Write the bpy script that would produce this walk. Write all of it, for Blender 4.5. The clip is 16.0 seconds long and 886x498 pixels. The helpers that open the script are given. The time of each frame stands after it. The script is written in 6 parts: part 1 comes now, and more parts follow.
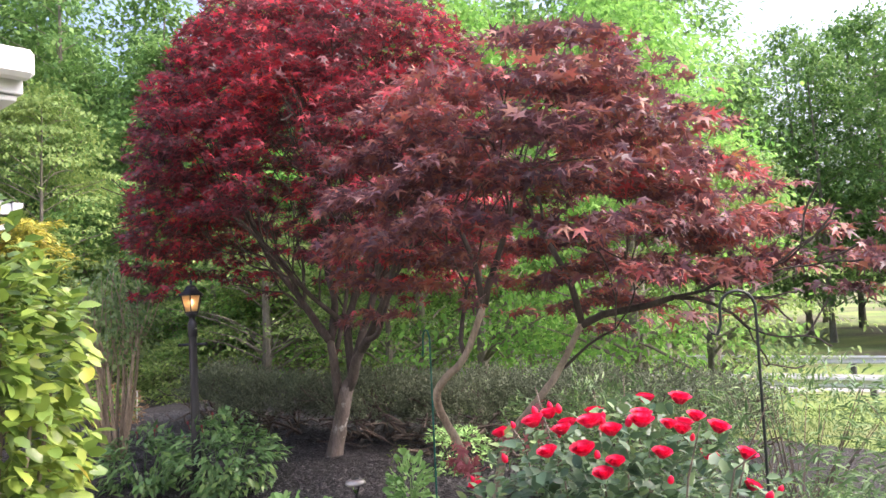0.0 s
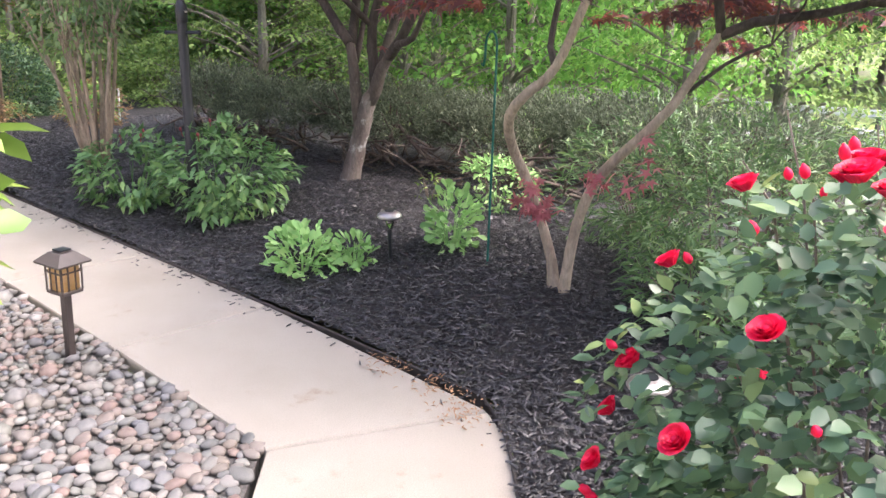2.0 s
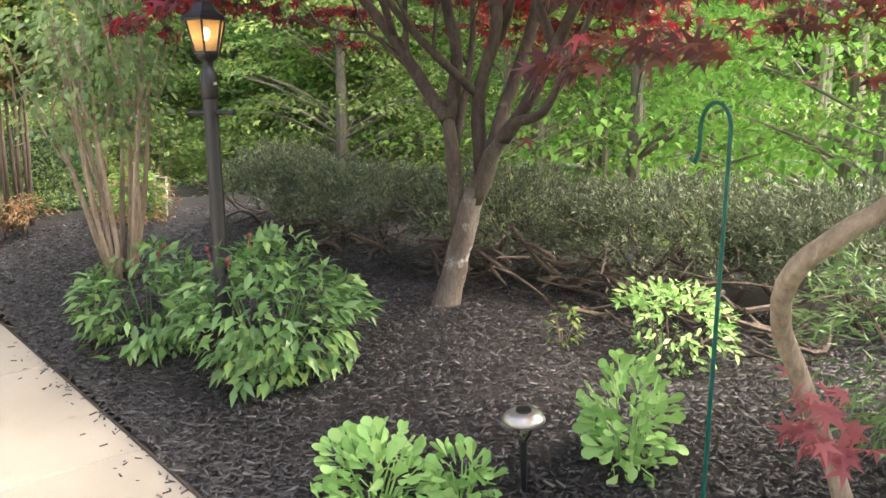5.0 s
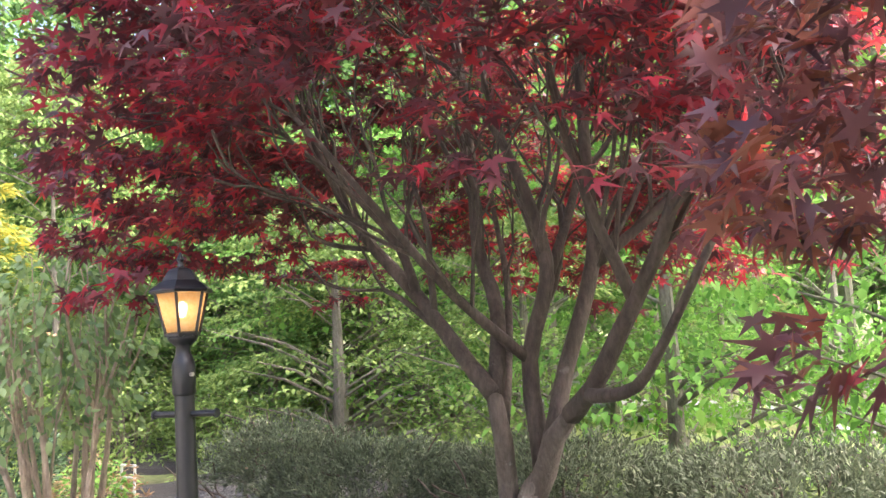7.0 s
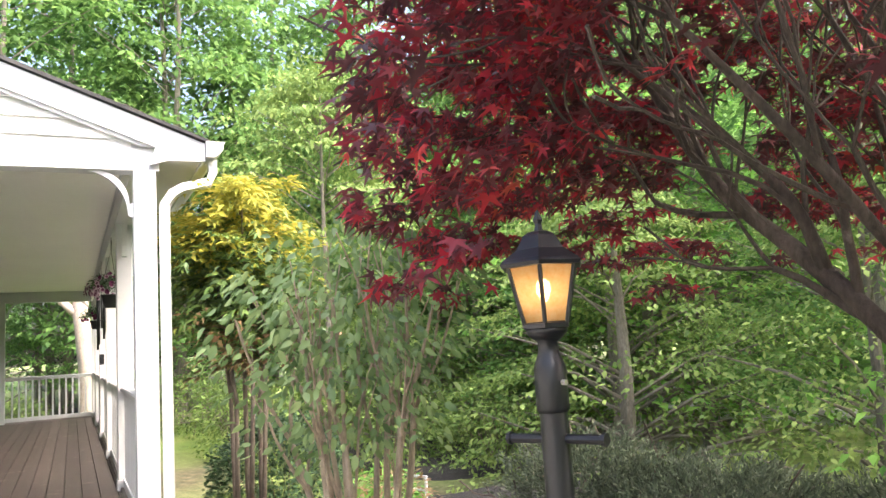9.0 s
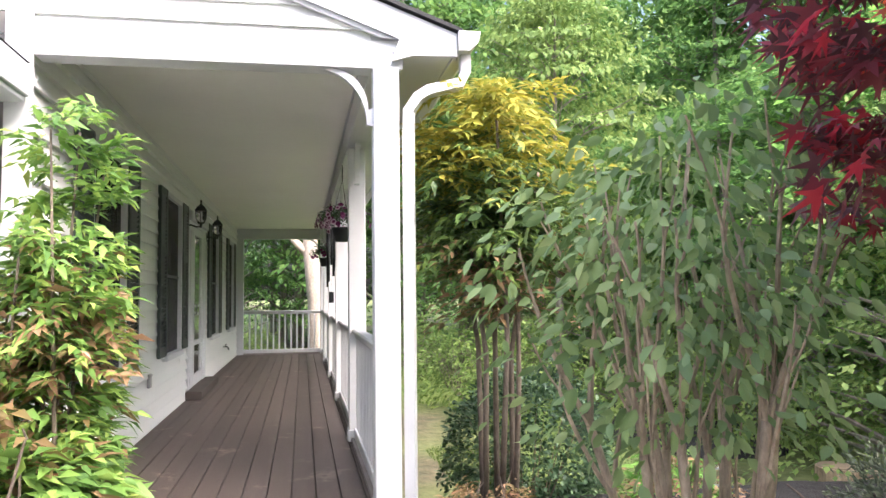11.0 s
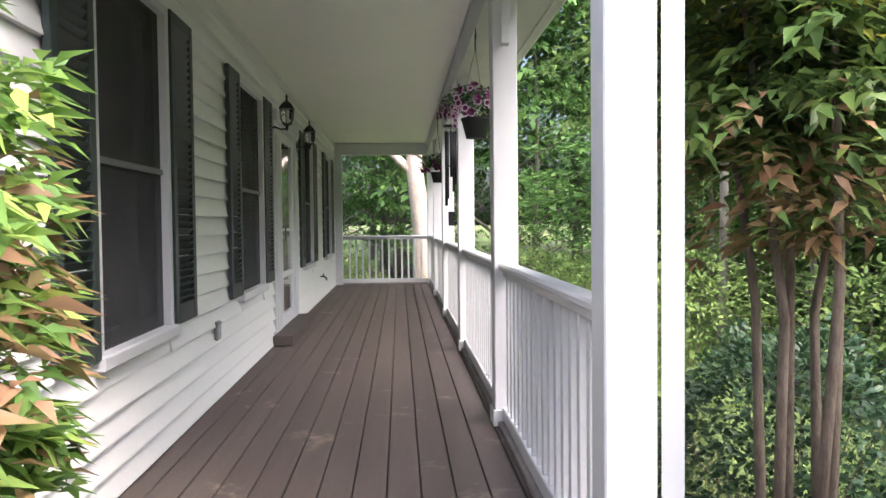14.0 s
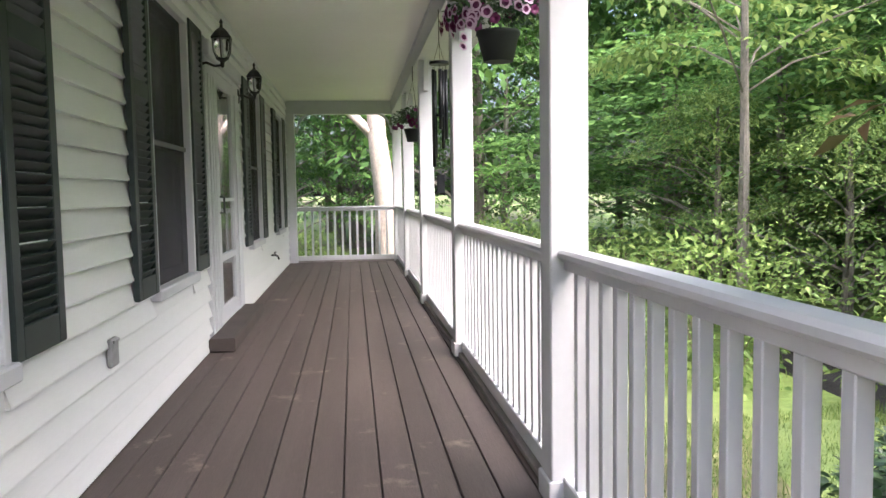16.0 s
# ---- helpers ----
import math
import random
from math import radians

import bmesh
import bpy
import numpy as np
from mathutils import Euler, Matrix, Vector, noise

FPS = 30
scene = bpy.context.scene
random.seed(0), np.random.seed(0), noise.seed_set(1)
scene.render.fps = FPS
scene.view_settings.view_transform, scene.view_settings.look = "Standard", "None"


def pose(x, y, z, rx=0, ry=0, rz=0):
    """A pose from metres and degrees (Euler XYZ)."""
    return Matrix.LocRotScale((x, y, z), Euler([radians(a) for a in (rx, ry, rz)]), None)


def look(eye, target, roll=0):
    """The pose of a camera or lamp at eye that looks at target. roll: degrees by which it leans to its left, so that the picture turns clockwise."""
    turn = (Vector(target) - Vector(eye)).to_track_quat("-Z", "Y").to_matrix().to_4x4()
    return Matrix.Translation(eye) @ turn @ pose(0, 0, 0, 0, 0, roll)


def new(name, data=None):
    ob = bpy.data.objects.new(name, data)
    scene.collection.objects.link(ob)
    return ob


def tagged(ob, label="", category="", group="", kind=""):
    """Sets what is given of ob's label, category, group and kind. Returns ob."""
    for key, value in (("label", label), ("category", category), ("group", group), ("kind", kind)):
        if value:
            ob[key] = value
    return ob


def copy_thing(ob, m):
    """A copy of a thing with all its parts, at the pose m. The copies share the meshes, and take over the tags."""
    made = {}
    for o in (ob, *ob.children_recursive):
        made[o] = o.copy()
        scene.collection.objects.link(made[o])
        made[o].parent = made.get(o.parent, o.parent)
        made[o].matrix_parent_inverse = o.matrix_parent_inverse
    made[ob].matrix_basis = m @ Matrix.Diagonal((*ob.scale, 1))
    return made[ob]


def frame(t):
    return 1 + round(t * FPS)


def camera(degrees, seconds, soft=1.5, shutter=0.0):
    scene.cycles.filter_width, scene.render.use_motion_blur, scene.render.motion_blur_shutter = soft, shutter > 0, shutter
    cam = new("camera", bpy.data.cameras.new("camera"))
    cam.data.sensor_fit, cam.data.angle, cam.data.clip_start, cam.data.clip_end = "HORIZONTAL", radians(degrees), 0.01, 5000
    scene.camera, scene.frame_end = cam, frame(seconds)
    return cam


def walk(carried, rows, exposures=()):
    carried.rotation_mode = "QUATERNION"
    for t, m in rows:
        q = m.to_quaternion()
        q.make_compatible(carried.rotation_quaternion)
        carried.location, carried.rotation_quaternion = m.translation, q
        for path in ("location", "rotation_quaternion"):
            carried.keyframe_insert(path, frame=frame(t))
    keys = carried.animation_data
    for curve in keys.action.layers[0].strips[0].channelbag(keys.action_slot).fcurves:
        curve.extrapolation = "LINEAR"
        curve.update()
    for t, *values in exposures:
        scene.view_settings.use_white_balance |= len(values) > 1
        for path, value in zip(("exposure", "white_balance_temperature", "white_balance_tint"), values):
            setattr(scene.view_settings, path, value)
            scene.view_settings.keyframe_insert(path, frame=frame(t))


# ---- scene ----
cam = camera(59.7, 16.0)
METRES, EYE, TILT, LEAN, TURN = 11.4, 1.75, 0.0, 0.0, 42.1
PATH = [
    (0, (0.073, 0.027, 1.747), (-1.273, 1.501, 1.877), -2.7),
    (0.5, (-0.248, 0.108, 1.721), (-1.575, 1.605, 1.703), -2.0),
    (1, (-0.616, 0.252, 1.649), (-1.917, 1.758, 1.45), -0.9),
    (1.5, (-0.92, 0.429, 1.629), (-2.21, 1.905, 1.231), 0.3),
    (2, (-1.151, 0.655, 1.558), (-2.426, 2.089, 0.994), 1.6),
    (2.5, (-1.435, 0.961, 1.489), (-2.705, 2.338, 0.789), 2.5),
    (3, (-1.778, 1.236, 1.481), (-3.058, 2.559, 0.698), 3.0),
    (3.5, (-2.06, 1.542, 1.467), (-3.377, 2.823, 0.677), 2.9),
    (4, (-2.369, 1.728, 1.46), (-3.738, 2.998, 0.744), 2.3),
    (4.5, (-2.614, 1.852, 1.514), (-4.034, 3.131, 0.927), 1.2),
    (5, (-2.812, 2.002, 1.563), (-4.268, 3.31, 1.152), -0.0),
    (5.2, (-2.89, 2.085, 1.596), (-4.356, 3.401, 1.248), -1.1),
    (7.3, (-3.973, 2.575, 1.725), (-5.425, 3.928, 1.971), -3.2),
    (7.5, (-4.072, 2.602, 1.721), (-5.534, 3.94, 1.994), -3.2),
    (8, (-4.291, 2.681, 1.718), (-5.834, 3.921, 2.005), -2.8),
    (8.5, (-4.609, 2.66, 1.726), (-6.277, 3.731, 1.993), -3.3),
    (9, (-4.918, 2.684, 1.715), (-6.706, 3.551, 1.946), -3.4),
    (9.5, (-5.223, 2.743, 1.725), (-7.095, 3.417, 1.927), -3.0),
    (10, (-5.553, 2.722, 1.716), (-7.473, 3.254, 1.898), -2.2),
    (10.2, (-5.696, 2.712, 1.715), (-7.626, 3.205, 1.886), -1.8),
    (12.5, (-7.394, 2.578, 1.695), (-9.387, 2.752, 1.719), -0.3),
    (13, (-7.774, 2.544, 1.694), (-9.769, 2.681, 1.687), -0.5),
    (13.5, (-8.149, 2.562, 1.68), (-10.145, 2.683, 1.642), -0.6),
    (14, (-8.56, 2.528, 1.671), (-10.556, 2.639, 1.603), -0.6),
    (14.5, (-8.965, 2.491, 1.66), (-10.96, 2.596, 1.563), -0.8),
    (15, (-9.395, 2.481, 1.628), (-11.389, 2.582, 1.505), -0.8),
    (15.5, (-9.862, 2.401, 1.628), (-11.853, 2.531, 1.49), -0.8),
    (16, (-10.313, 2.367, 1.645), (-12.294, 2.596, 1.499), -0.9),
]
walk(cam, [(t, look(eye, target, roll)) for t, eye, target, roll in PATH],
     [(0, 1.9, 6200, 20), (1.0, 2.25, 6000, 18), (2.5, 2.25, 6000, 16), (3.5, 2.3, 6200, 13), (5.0, 2.5, 6800, 8), (7.5, 2.85, 6300, 16), (9.0, 2.6, 6500, 11), (10.0, 2.3, 6300, 12), (12.5, 2.25, 5900, 15), (14.0, 2.25, 5900, 15), (16.0, 2.5, 5900, 15)])

# ---------------------------------------------------------------- light
world = bpy.data.worlds.new("sky")
scene.world = world
world.use_nodes = True
wt = world.node_tree
sky = wt.nodes.new("ShaderNodeTexSky")
sky.sky_type = 'NISHITA'
sky.sun_disc = False
sky.sun_elevation = radians(51)
sky.sun_rotation = radians(49)
sky.air_density, sky.dust_density, sky.ozone_density = 1.0, 9.0, 1.0
wt.nodes["Background"].inputs["Strength"].default_value = 0.15
wt.links.new(sky.outputs["Color"], wt.nodes["Background"].inputs["Color"])
sun = new("sun", bpy.data.lights.new("sun", 'SUN'))
sun.data.energy, sun.data.angle, sun.data.color = 0.8, radians(80), (1.0, 0.97, 0.93)
sun.matrix_world = look((7, 6, 12), (0, 0, 0))

rng = np.random.default_rng(7)


# ---------------------------------------------------------------- materials
def nodes_of(name, rough=0.7, metal=0.0):
    m = bpy.data.materials.new(name)
    m.use_nodes = True
    t = m.node_tree
    b = t.nodes["Principled BSDF"]
    b.inputs["Roughness"].default_value = rough
    b.inputs["Metallic"].default_value = metal
    return m, t, b


def ramp(t, fac, stops):
    r = t.nodes.new("ShaderNodeValToRGB")
    e = r.color_ramp.elements
    while len(e) < len(stops):
        e.new(0.5)
    for el, (p, c) in zip(e, stops):
        el.position, el.color = p, (*c, 1)
    t.links.new(fac, r.inputs["Fac"])
    return r.outputs["Color"]


def noise_tex(t, scale, detail=4.0, rough=0.6, stretch=None):
    tc = t.nodes.new("ShaderNodeTexCoord")
    n = t.nodes.new("ShaderNodeTexNoise")
    n.inputs["Scale"].default_value, n.inputs["Detail"].default_value, n.inputs["Roughness"].default_value = scale, detail, rough
    if stretch:
        mp = t.nodes.new("ShaderNodeMapping")
        mp.inputs["Scale"].default_value = stretch
        t.links.new(tc.outputs["Object"], mp.inputs["Vector"])
        t.links.new(mp.outputs["Vector"], n.inputs["Vector"])
    else:
        t.links.new(tc.outputs["Object"], n.inputs["Vector"])
    return n.outputs["Fac"]


def mixc(t, fac, a, b, mode='MIX'):
    m = t.nodes.new("ShaderNodeMix")
    m.data_type, m.blend_type = 'RGBA', mode
    for sock, v in ((0, fac), (6, a), (7, b)):
        if isinstance(v, (int, float)):
            m.inputs[sock].default_value = v
        elif isinstance(v, tuple):
            m.inputs[sock].default_value = (*v, 1)
        else:
            t.links.new(v, m.inputs[sock])
    return m.outputs[2]


def bump(t, b, height, strength=0.3, dist=0.01):
    n = t.nodes.new("ShaderNodeBump")
    n.inputs["Strength"].default_value, n.inputs["Distance"].default_value = strength, dist
    t.links.new(height, n.inputs["Height"])
    t.links.new(n.outputs["Normal"], b.inputs["Normal"])


def surface(name, stops, scale=6, rough=0.7, grain=60, bump_s=0.25, bump_d=0.004, metal=0.0, stretch=None, dirt=None, rand=0.0, spec=None, amp=0.17):
    """A worn surface: two sizes of noise in the colour, and fine relief."""
    m, t, b = nodes_of(name, rough, metal)
    big, fine = noise_tex(t, scale, 4, 0.6, stretch), noise_tex(t, grain, 3, 0.7, stretch)
    col = ramp(t, big, stops)
    sh = ramp(t, fine, [(0.3, (1 - amp,) * 3), (0.7, (1 + amp * 0.6,) * 3)])
    col = mixc(t, 1.0, col, sh, 'MULTIPLY')
    if dirt:
        d = ramp(t, noise_tex(t, dirt[0], 6, 0.7), [(dirt[1], (0, 0, 0)), (dirt[1] + 0.12, (1, 1, 1))])
        col = mixc(t, d, col, dirt[2])
    if rand:
        oi = t.nodes.new("ShaderNodeObjectInfo")
        rr = ramp(t, oi.outputs["Random"], [(0, (1 - rand,) * 3), (1, (1 + rand,) * 3)])
        col = mixc(t, 1.0, col, rr, 'MULTIPLY')
    if spec is not None:
        b.inputs["Specular IOR Level"].default_value = spec
    t.links.new(col, b.inputs["Base Color"])
    bump(t, b, fine, bump_s, bump_d)
    return m


def leaf_mat(name, stops, rough=0.45, through_light=0.35, patch=1.2, spec=0.35):
    """Leaves: colour from leaf to leaf and in patches over the plant, some light through the blade."""
    m, t, b = nodes_of(name, rough)
    g = t.nodes.new("ShaderNodeNewGeometry")
    pn = noise_tex(t, patch, 2, 0.5)
    ma = t.nodes.new("ShaderNodeMath")
    ma.operation = 'MULTIPLY_ADD'
    ma.inputs[1].default_value, ma.inputs[2].default_value = 0.55, 0.0
    t.links.new(g.outputs["Random Per Island"], ma.inputs[0])
    ad = t.nodes.new("ShaderNodeMath")
    ad.operation = 'MULTIPLY_ADD'
    ad.inputs[1].default_value = 0.75
    t.links.new(pn, ad.inputs[0])
    t.links.new(ma.outputs[0], ad.inputs[2])
    mr = t.nodes.new("ShaderNodeMapRange")
    mr.inputs[1].default_value, mr.inputs[2].default_value = 0.25, 1.05
    t.links.new(ad.outputs[0], mr.inputs[0])
    col = ramp(t, mr.outputs[0], stops)
    t.links.new(col, b.inputs["Base Color"])
    b.inputs["Specular IOR Level"].default_value = spec
    tr = t.nodes.new("ShaderNodeBsdfTranslucent")
    t.links.new(col, tr.inputs["Color"])
    mx = t.nodes.new("ShaderNodeMixShader")
    mx.inputs[0].default_value = through_light
    t.links.new(b.outputs[0], mx.inputs[1])
    t.links.new(tr.outputs[0], mx.inputs[2])
    t.links.new(mx.outputs[0], t.nodes["Material Output"].inputs["Surface"])
    return m


def plain(name, col, rough=0.5, metal=0.0, spec=0.5):
    m, t, b = nodes_of(name, rough, metal)
    n = noise_tex(t, 25, 4)
    c = ramp(t, n, [(0.3, tuple(x * 0.85 for x in col)), (0.7, tuple(min(1, x * 1.12) for x in col))])
    t.links.new(c, b.inputs["Base Color"])
    b.inputs["Specular IOR Level"].default_value = spec
    bump(t, b, n, 0.08, 0.002)
    return m


M = {}
M["white"] = surface("white_paint", [(0.3, (0.53, 0.54, 0.57)), (0.7, (0.59, 0.60, 0.625))], 2, 0.5, 60, 0.04, 0.001, rand=0.03, dirt=(1.6, 0.68, (0.54, 0.535, 0.52)), amp=0.02)
M["siding"] = surface("white_vinyl_siding", [(0.3, (0.72, 0.73, 0.735)), (0.7, (0.78, 0.785, 0.785))], 1.2, 0.45, 40, 0.05, 0.001, stretch=(0.3, 2, 2), rand=0.03, dirt=(0.9, 0.7, (0.73, 0.72, 0.68)), amp=0.025)
M["ceiling"] = surface("ceiling_paint", [(0.3, (0.80, 0.80, 0.77)), (0.7, (0.84, 0.84, 0.81))], 1, 0.6, 30, 0.03, 0.001, amp=0.02)
M["deck"] = surface("brown_deck_stain", [(0.25, (0.070, 0.054, 0.048)), (0.75, (0.112, 0.089, 0.08))], 1.6, 0.62, 55, 0.35, 0.003, stretch=(0.25, 3, 3), rand=0.13, dirt=(2.6, 0.60, (0.23, 0.19, 0.155)))
M["deck_kick"] = surface("brown_step_paint", [(0.25, (0.05, 0.04, 0.036)), (0.75, (0.08, 0.062, 0.055))], 3, 0.6, 55, 0.2, 0.002)
M["sill"] = surface("worn_grey_sill_paint", [(0.25, (0.16, 0.145, 0.14)), (0.75, (0.27, 0.25, 0.245))], 4, 0.65, 55, 0.2, 0.002)
M["shutter"] = surface("dark_green_shutter", [(0.3, (0.016, 0.027, 0.026)), (0.7, (0.024, 0.039, 0.037))], 6, 0.5, 90, 0.1, 0.001)
M["concrete"] = surface("pale_concrete", [(0.25, (0.26, 0.232, 0.198)), (0.75, (0.33, 0.30, 0.262))], 1.3, 0.85, 190, 0.4, 0.002, dirt=(4.5, 0.61, (0.225, 0.185, 0.15)), rand=0.05, amp=0.26)
M["mulch"] = surface("black_mulch", [(0.3, (0.008, 0.007, 0.008)), (0.7, (0.022, 0.018, 0.018))], 14, 0.85, 120, 0.9, 0.02)
M["grit"] = surface("damp_stone_grit", [(0.3, (0.06, 0.055, 0.05)), (0.7, (0.17, 0.155, 0.14))], 40, 0.9, 160, 0.8, 0.01)
M["black"] = plain("black_painted_metal", (0.008, 0.009, 0.013), 0.38, 0.0)
M["bronze"] = plain("dark_bronze_plastic", (0.045, 0.035, 0.032), 0.4)
M["edging"] = plain("black_plastic_edging", (0.03, 0.024, 0.022), 0.6)
M["steel"] = plain("brushed_steel_cap", (0.45, 0.43, 0.41), 0.35, 0.8)
M["green_metal"] = plain("green_enamelled_rod", (0.005, 0.11, 0.085), 0.4)
M["dark_rod"] = plain("black_enamelled_rod", (0.015, 0.02, 0.018), 0.4)
M["roof"] = surface("dark_asphalt_shingle", [(0.3, (0.03, 0.03, 0.033)), (0.7, (0.06, 0.06, 0.062))], 8, 0.9, 120, 0.6, 0.006)
M["inside"] = plain("dim_room_paint", (0.16, 0.15, 0.14), 0.8)
# near-black for the sheet that stands for the rooms' darkness behind the panes
M["room_dark"] = plain("unlit_room_dark", (0.03, 0.03, 0.034), 0.65, 0.0, 0.25)
M["sash"] = plain("grey_screened_sash", (0.12, 0.12, 0.125), 0.55)
M["outlet"] = plain("grey_outlet_cover", (0.27, 0.27, 0.28), 0.45)
M["asphalt"] = surface("road_asphalt", [(0.3, (0.22, 0.22, 0.24)), (0.7, (0.29, 0.29, 0.31))], 0.5, 0.9, 20, 0.2, 0.003)
M["guard"] = plain("galvanised_guardrail", (0.52, 0.53, 0.55), 0.45, 0.5)
M["guard_post"] = plain("weathered_post", (0.10, 0.10, 0.095), 0.8)
M["pot"] = plain("black_plastic_pot", (0.012, 0.016, 0.016), 0.65)
M["gold"] = plain("tan_wood", (0.30, 0.22, 0.15), 0.7)


def glass(name, col=(1, 1, 1), rough=0.02):
    m, t, b = nodes_of(name, rough)
    b.inputs["Base Color"].default_value = (*col, 1)
    b.inputs["Transmission Weight"].default_value = 1.0
    b.inputs["IOR"].default_value = 1.45
    return m


def mesh_screen():
    m, t, b = nodes_of("dark_insect_mesh", 0.7)
    b.inputs["Base Color"].default_value = (0.06, 0.06, 0.066, 1)
    b.inputs["Specular IOR Level"].default_value = 0.2
    tr = t.nodes.new("ShaderNodeBsdfTransparent")
    mx = t.nodes.new("ShaderNodeMixShader")
    mx.inputs[0].default_value = 0.42
    t.links.new(b.outputs[0], mx.inputs[1])
    t.links.new(tr.outputs[0], mx.inputs[2])
    t.links.new(mx.outputs[0], t.nodes["Material Output"].inputs["Surface"])
    return m


M["mesh"] = mesh_screen()
M["glass"] = glass("clear_glass")


def seeded_glass():
    """Cloudy amber glass: scatters the bulb's light, half see-through."""
    m, t, b = nodes_of("seeded_lamp_glass", 0.25)
    n = noise_tex(t, 60, 3)
    tl = t.nodes.new("ShaderNodeBsdfTranslucent")
    t.links.new(ramp(t, n, [(0.3, (0.95, 0.66, 0.36)), (0.7, (1.0, 0.82, 0.55))]), tl.inputs["Color"])
    tr = t.nodes.new("ShaderNodeBsdfTransparent")
    tr.inputs["Color"].default_value = (1.0, 0.88, 0.7, 1)
    mx = t.nodes.new("ShaderNodeMixShader")
    mx.inputs[0].default_value = 0.35
    t.links.new(tl.outputs[0], mx.inputs[1])
    t.links.new(tr.outputs[0], mx.inputs[2])
    t.links.new(mx.outputs[0], t.nodes["Material Output"].inputs["Surface"])
    return m


M["frosted"] = seeded_glass()


def glow(name, col, strength):
    m, t, b = nodes_of(name, 0.4)
    b.inputs["Base Color"].default_value = (*col, 1)
    b.inputs["Emission Color"].default_value = (*col, 1)
    b.inputs["Emission Strength"].default_value = strength
    return m


M["bulb"] = glow("lit_bulb", (1.0, 0.64, 0.34), 2.8)


def bark_mat(name, a, b_, lich=None, scale=9):
    return surface(name, [(0.3, a), (0.7, b_)], scale, 0.9, 45, 0.8, 0.012, stretch=(1, 1, 0.35), dirt=lich, amp=0.34)


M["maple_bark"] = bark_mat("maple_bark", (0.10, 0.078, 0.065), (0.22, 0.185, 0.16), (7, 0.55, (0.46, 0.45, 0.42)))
# maple bark again, darkened in colour for crown shade: limbs most, forks halfway
M["shaded_limb_bark"] = bark_mat("crown_shaded_limb_bark", (0.045, 0.034, 0.028), (0.10, 0.08, 0.068), (6, 0.66, (0.2, 0.18, 0.16)))
M["half_shaded_fork_bark"] = bark_mat("crown_half_shaded_fork_bark", (0.07, 0.054, 0.045), (0.15, 0.125, 0.105), (6, 0.58, (0.34, 0.33, 0.30)))
M["pale_bark"] = bark_mat("pale_bark", (0.42, 0.35, 0.30), (0.60, 0.52, 0.46), (5, 0.66, (0.3, 0.27, 0.23)))
M["wood_bark"] = bark_mat("woodland_bark", (0.13, 0.115, 0.095), (0.27, 0.245, 0.21), None, 4)
M["stem_bark"] = bark_mat("tan_stem_bark", (0.25, 0.195, 0.145), (0.42, 0.34, 0.26), (8, 0.62, (0.2, 0.15, 0.11)))
M["grey_stem"] = bark_mat("brown_cane_bark", (0.11, 0.085, 0.065), (0.23, 0.185, 0.15))
M["twig"] = bark_mat("dead_twig_bark", (0.055, 0.042, 0.034), (0.15, 0.118, 0.095))
M["stump"] = bark_mat("cut_stump_wood", (0.30, 0.22, 0.14), (0.52, 0.40, 0.28))

M["maple_leaf"] = leaf_mat("red_maple_leaf", [(0.0, (0.075, 0.045, 0.05)), (0.32, (0.13, 0.05, 0.058)), (0.54, (0.22, 0.052, 0.066)), (0.68, (0.34, 0.045, 0.066)), (0.82, (0.58, 0.045, 0.075)), (1.0, (0.66, 0.13, 0.07))], 0.42, 0.42, 0.9, 0.35)
M["maple_leaf2"] = leaf_mat("bronze_maple_leaf", [(0.0, (0.085, 0.055, 0.068)), (0.3, (0.15, 0.072, 0.088)), (0.52, (0.22, 0.09, 0.095)), (0.7, (0.28, 0.115, 0.075)), (0.86, (0.42, 0.10, 0.10)), (0.95, (0.58, 0.08, 0.10)), (1.0, (0.46, 0.27, 0.09))], 0.4, 0.34, 1.1, 0.35)
M["bright_leaf"] = leaf_mat("bright_green_leaf", [(0.0, (0.09, 0.22, 0.05)), (0.5, (0.20, 0.41, 0.085)), (1.0, (0.35, 0.58, 0.14))], 0.55, 0.5, 0.6, 0.2)
M["wood_leaf"] = leaf_mat("woodland_leaf", [(0.0, (0.055, 0.125, 0.042)), (0.5, (0.13, 0.25, 0.07)), (1.0, (0.25, 0.39, 0.11))], 0.55, 0.48, 0.35, 0.2)
M["yellow_leaf"] = leaf_mat("yellow_green_leaf", [(0.0, (0.09, 0.155, 0.045)), (0.5, (0.19, 0.28, 0.08)), (1.0, (0.33, 0.42, 0.13))], 0.55, 0.4, 0.7, 0.2)
M["dark_leaf"] = leaf_mat("dark_shrub_leaf", [(0.0, (0.02, 0.05, 0.025)), (0.6, (0.05, 0.10, 0.045)), (1.0, (0.10, 0.17, 0.065))], 0.4, 0.25, 2.0)
M["peony_leaf"] = leaf_mat("peony_leaf", [(0.0, (0.06, 0.13, 0.045)), (0.6, (0.14, 0.27, 0.095)), (1.0, (0.27, 0.40, 0.13))], 0.32, 0.3, 3, 0.5)
M["sedum_leaf"] = leaf_mat("fleshy_pale_green_leaf", [(0.0, (0.20, 0.40, 0.12)), (0.6, (0.34, 0.56, 0.20)), (1.0, (0.48, 0.66, 0.28))], 0.45, 0.3, 3)
M["yew_leaf"] = leaf_mat("grey_green_needle", [(0.0, (0.06, 0.075, 0.05)), (0.5, (0.12, 0.15, 0.095)), (1.0, (0.22, 0.26, 0.16))], 0.6, 0.25, 1.5)
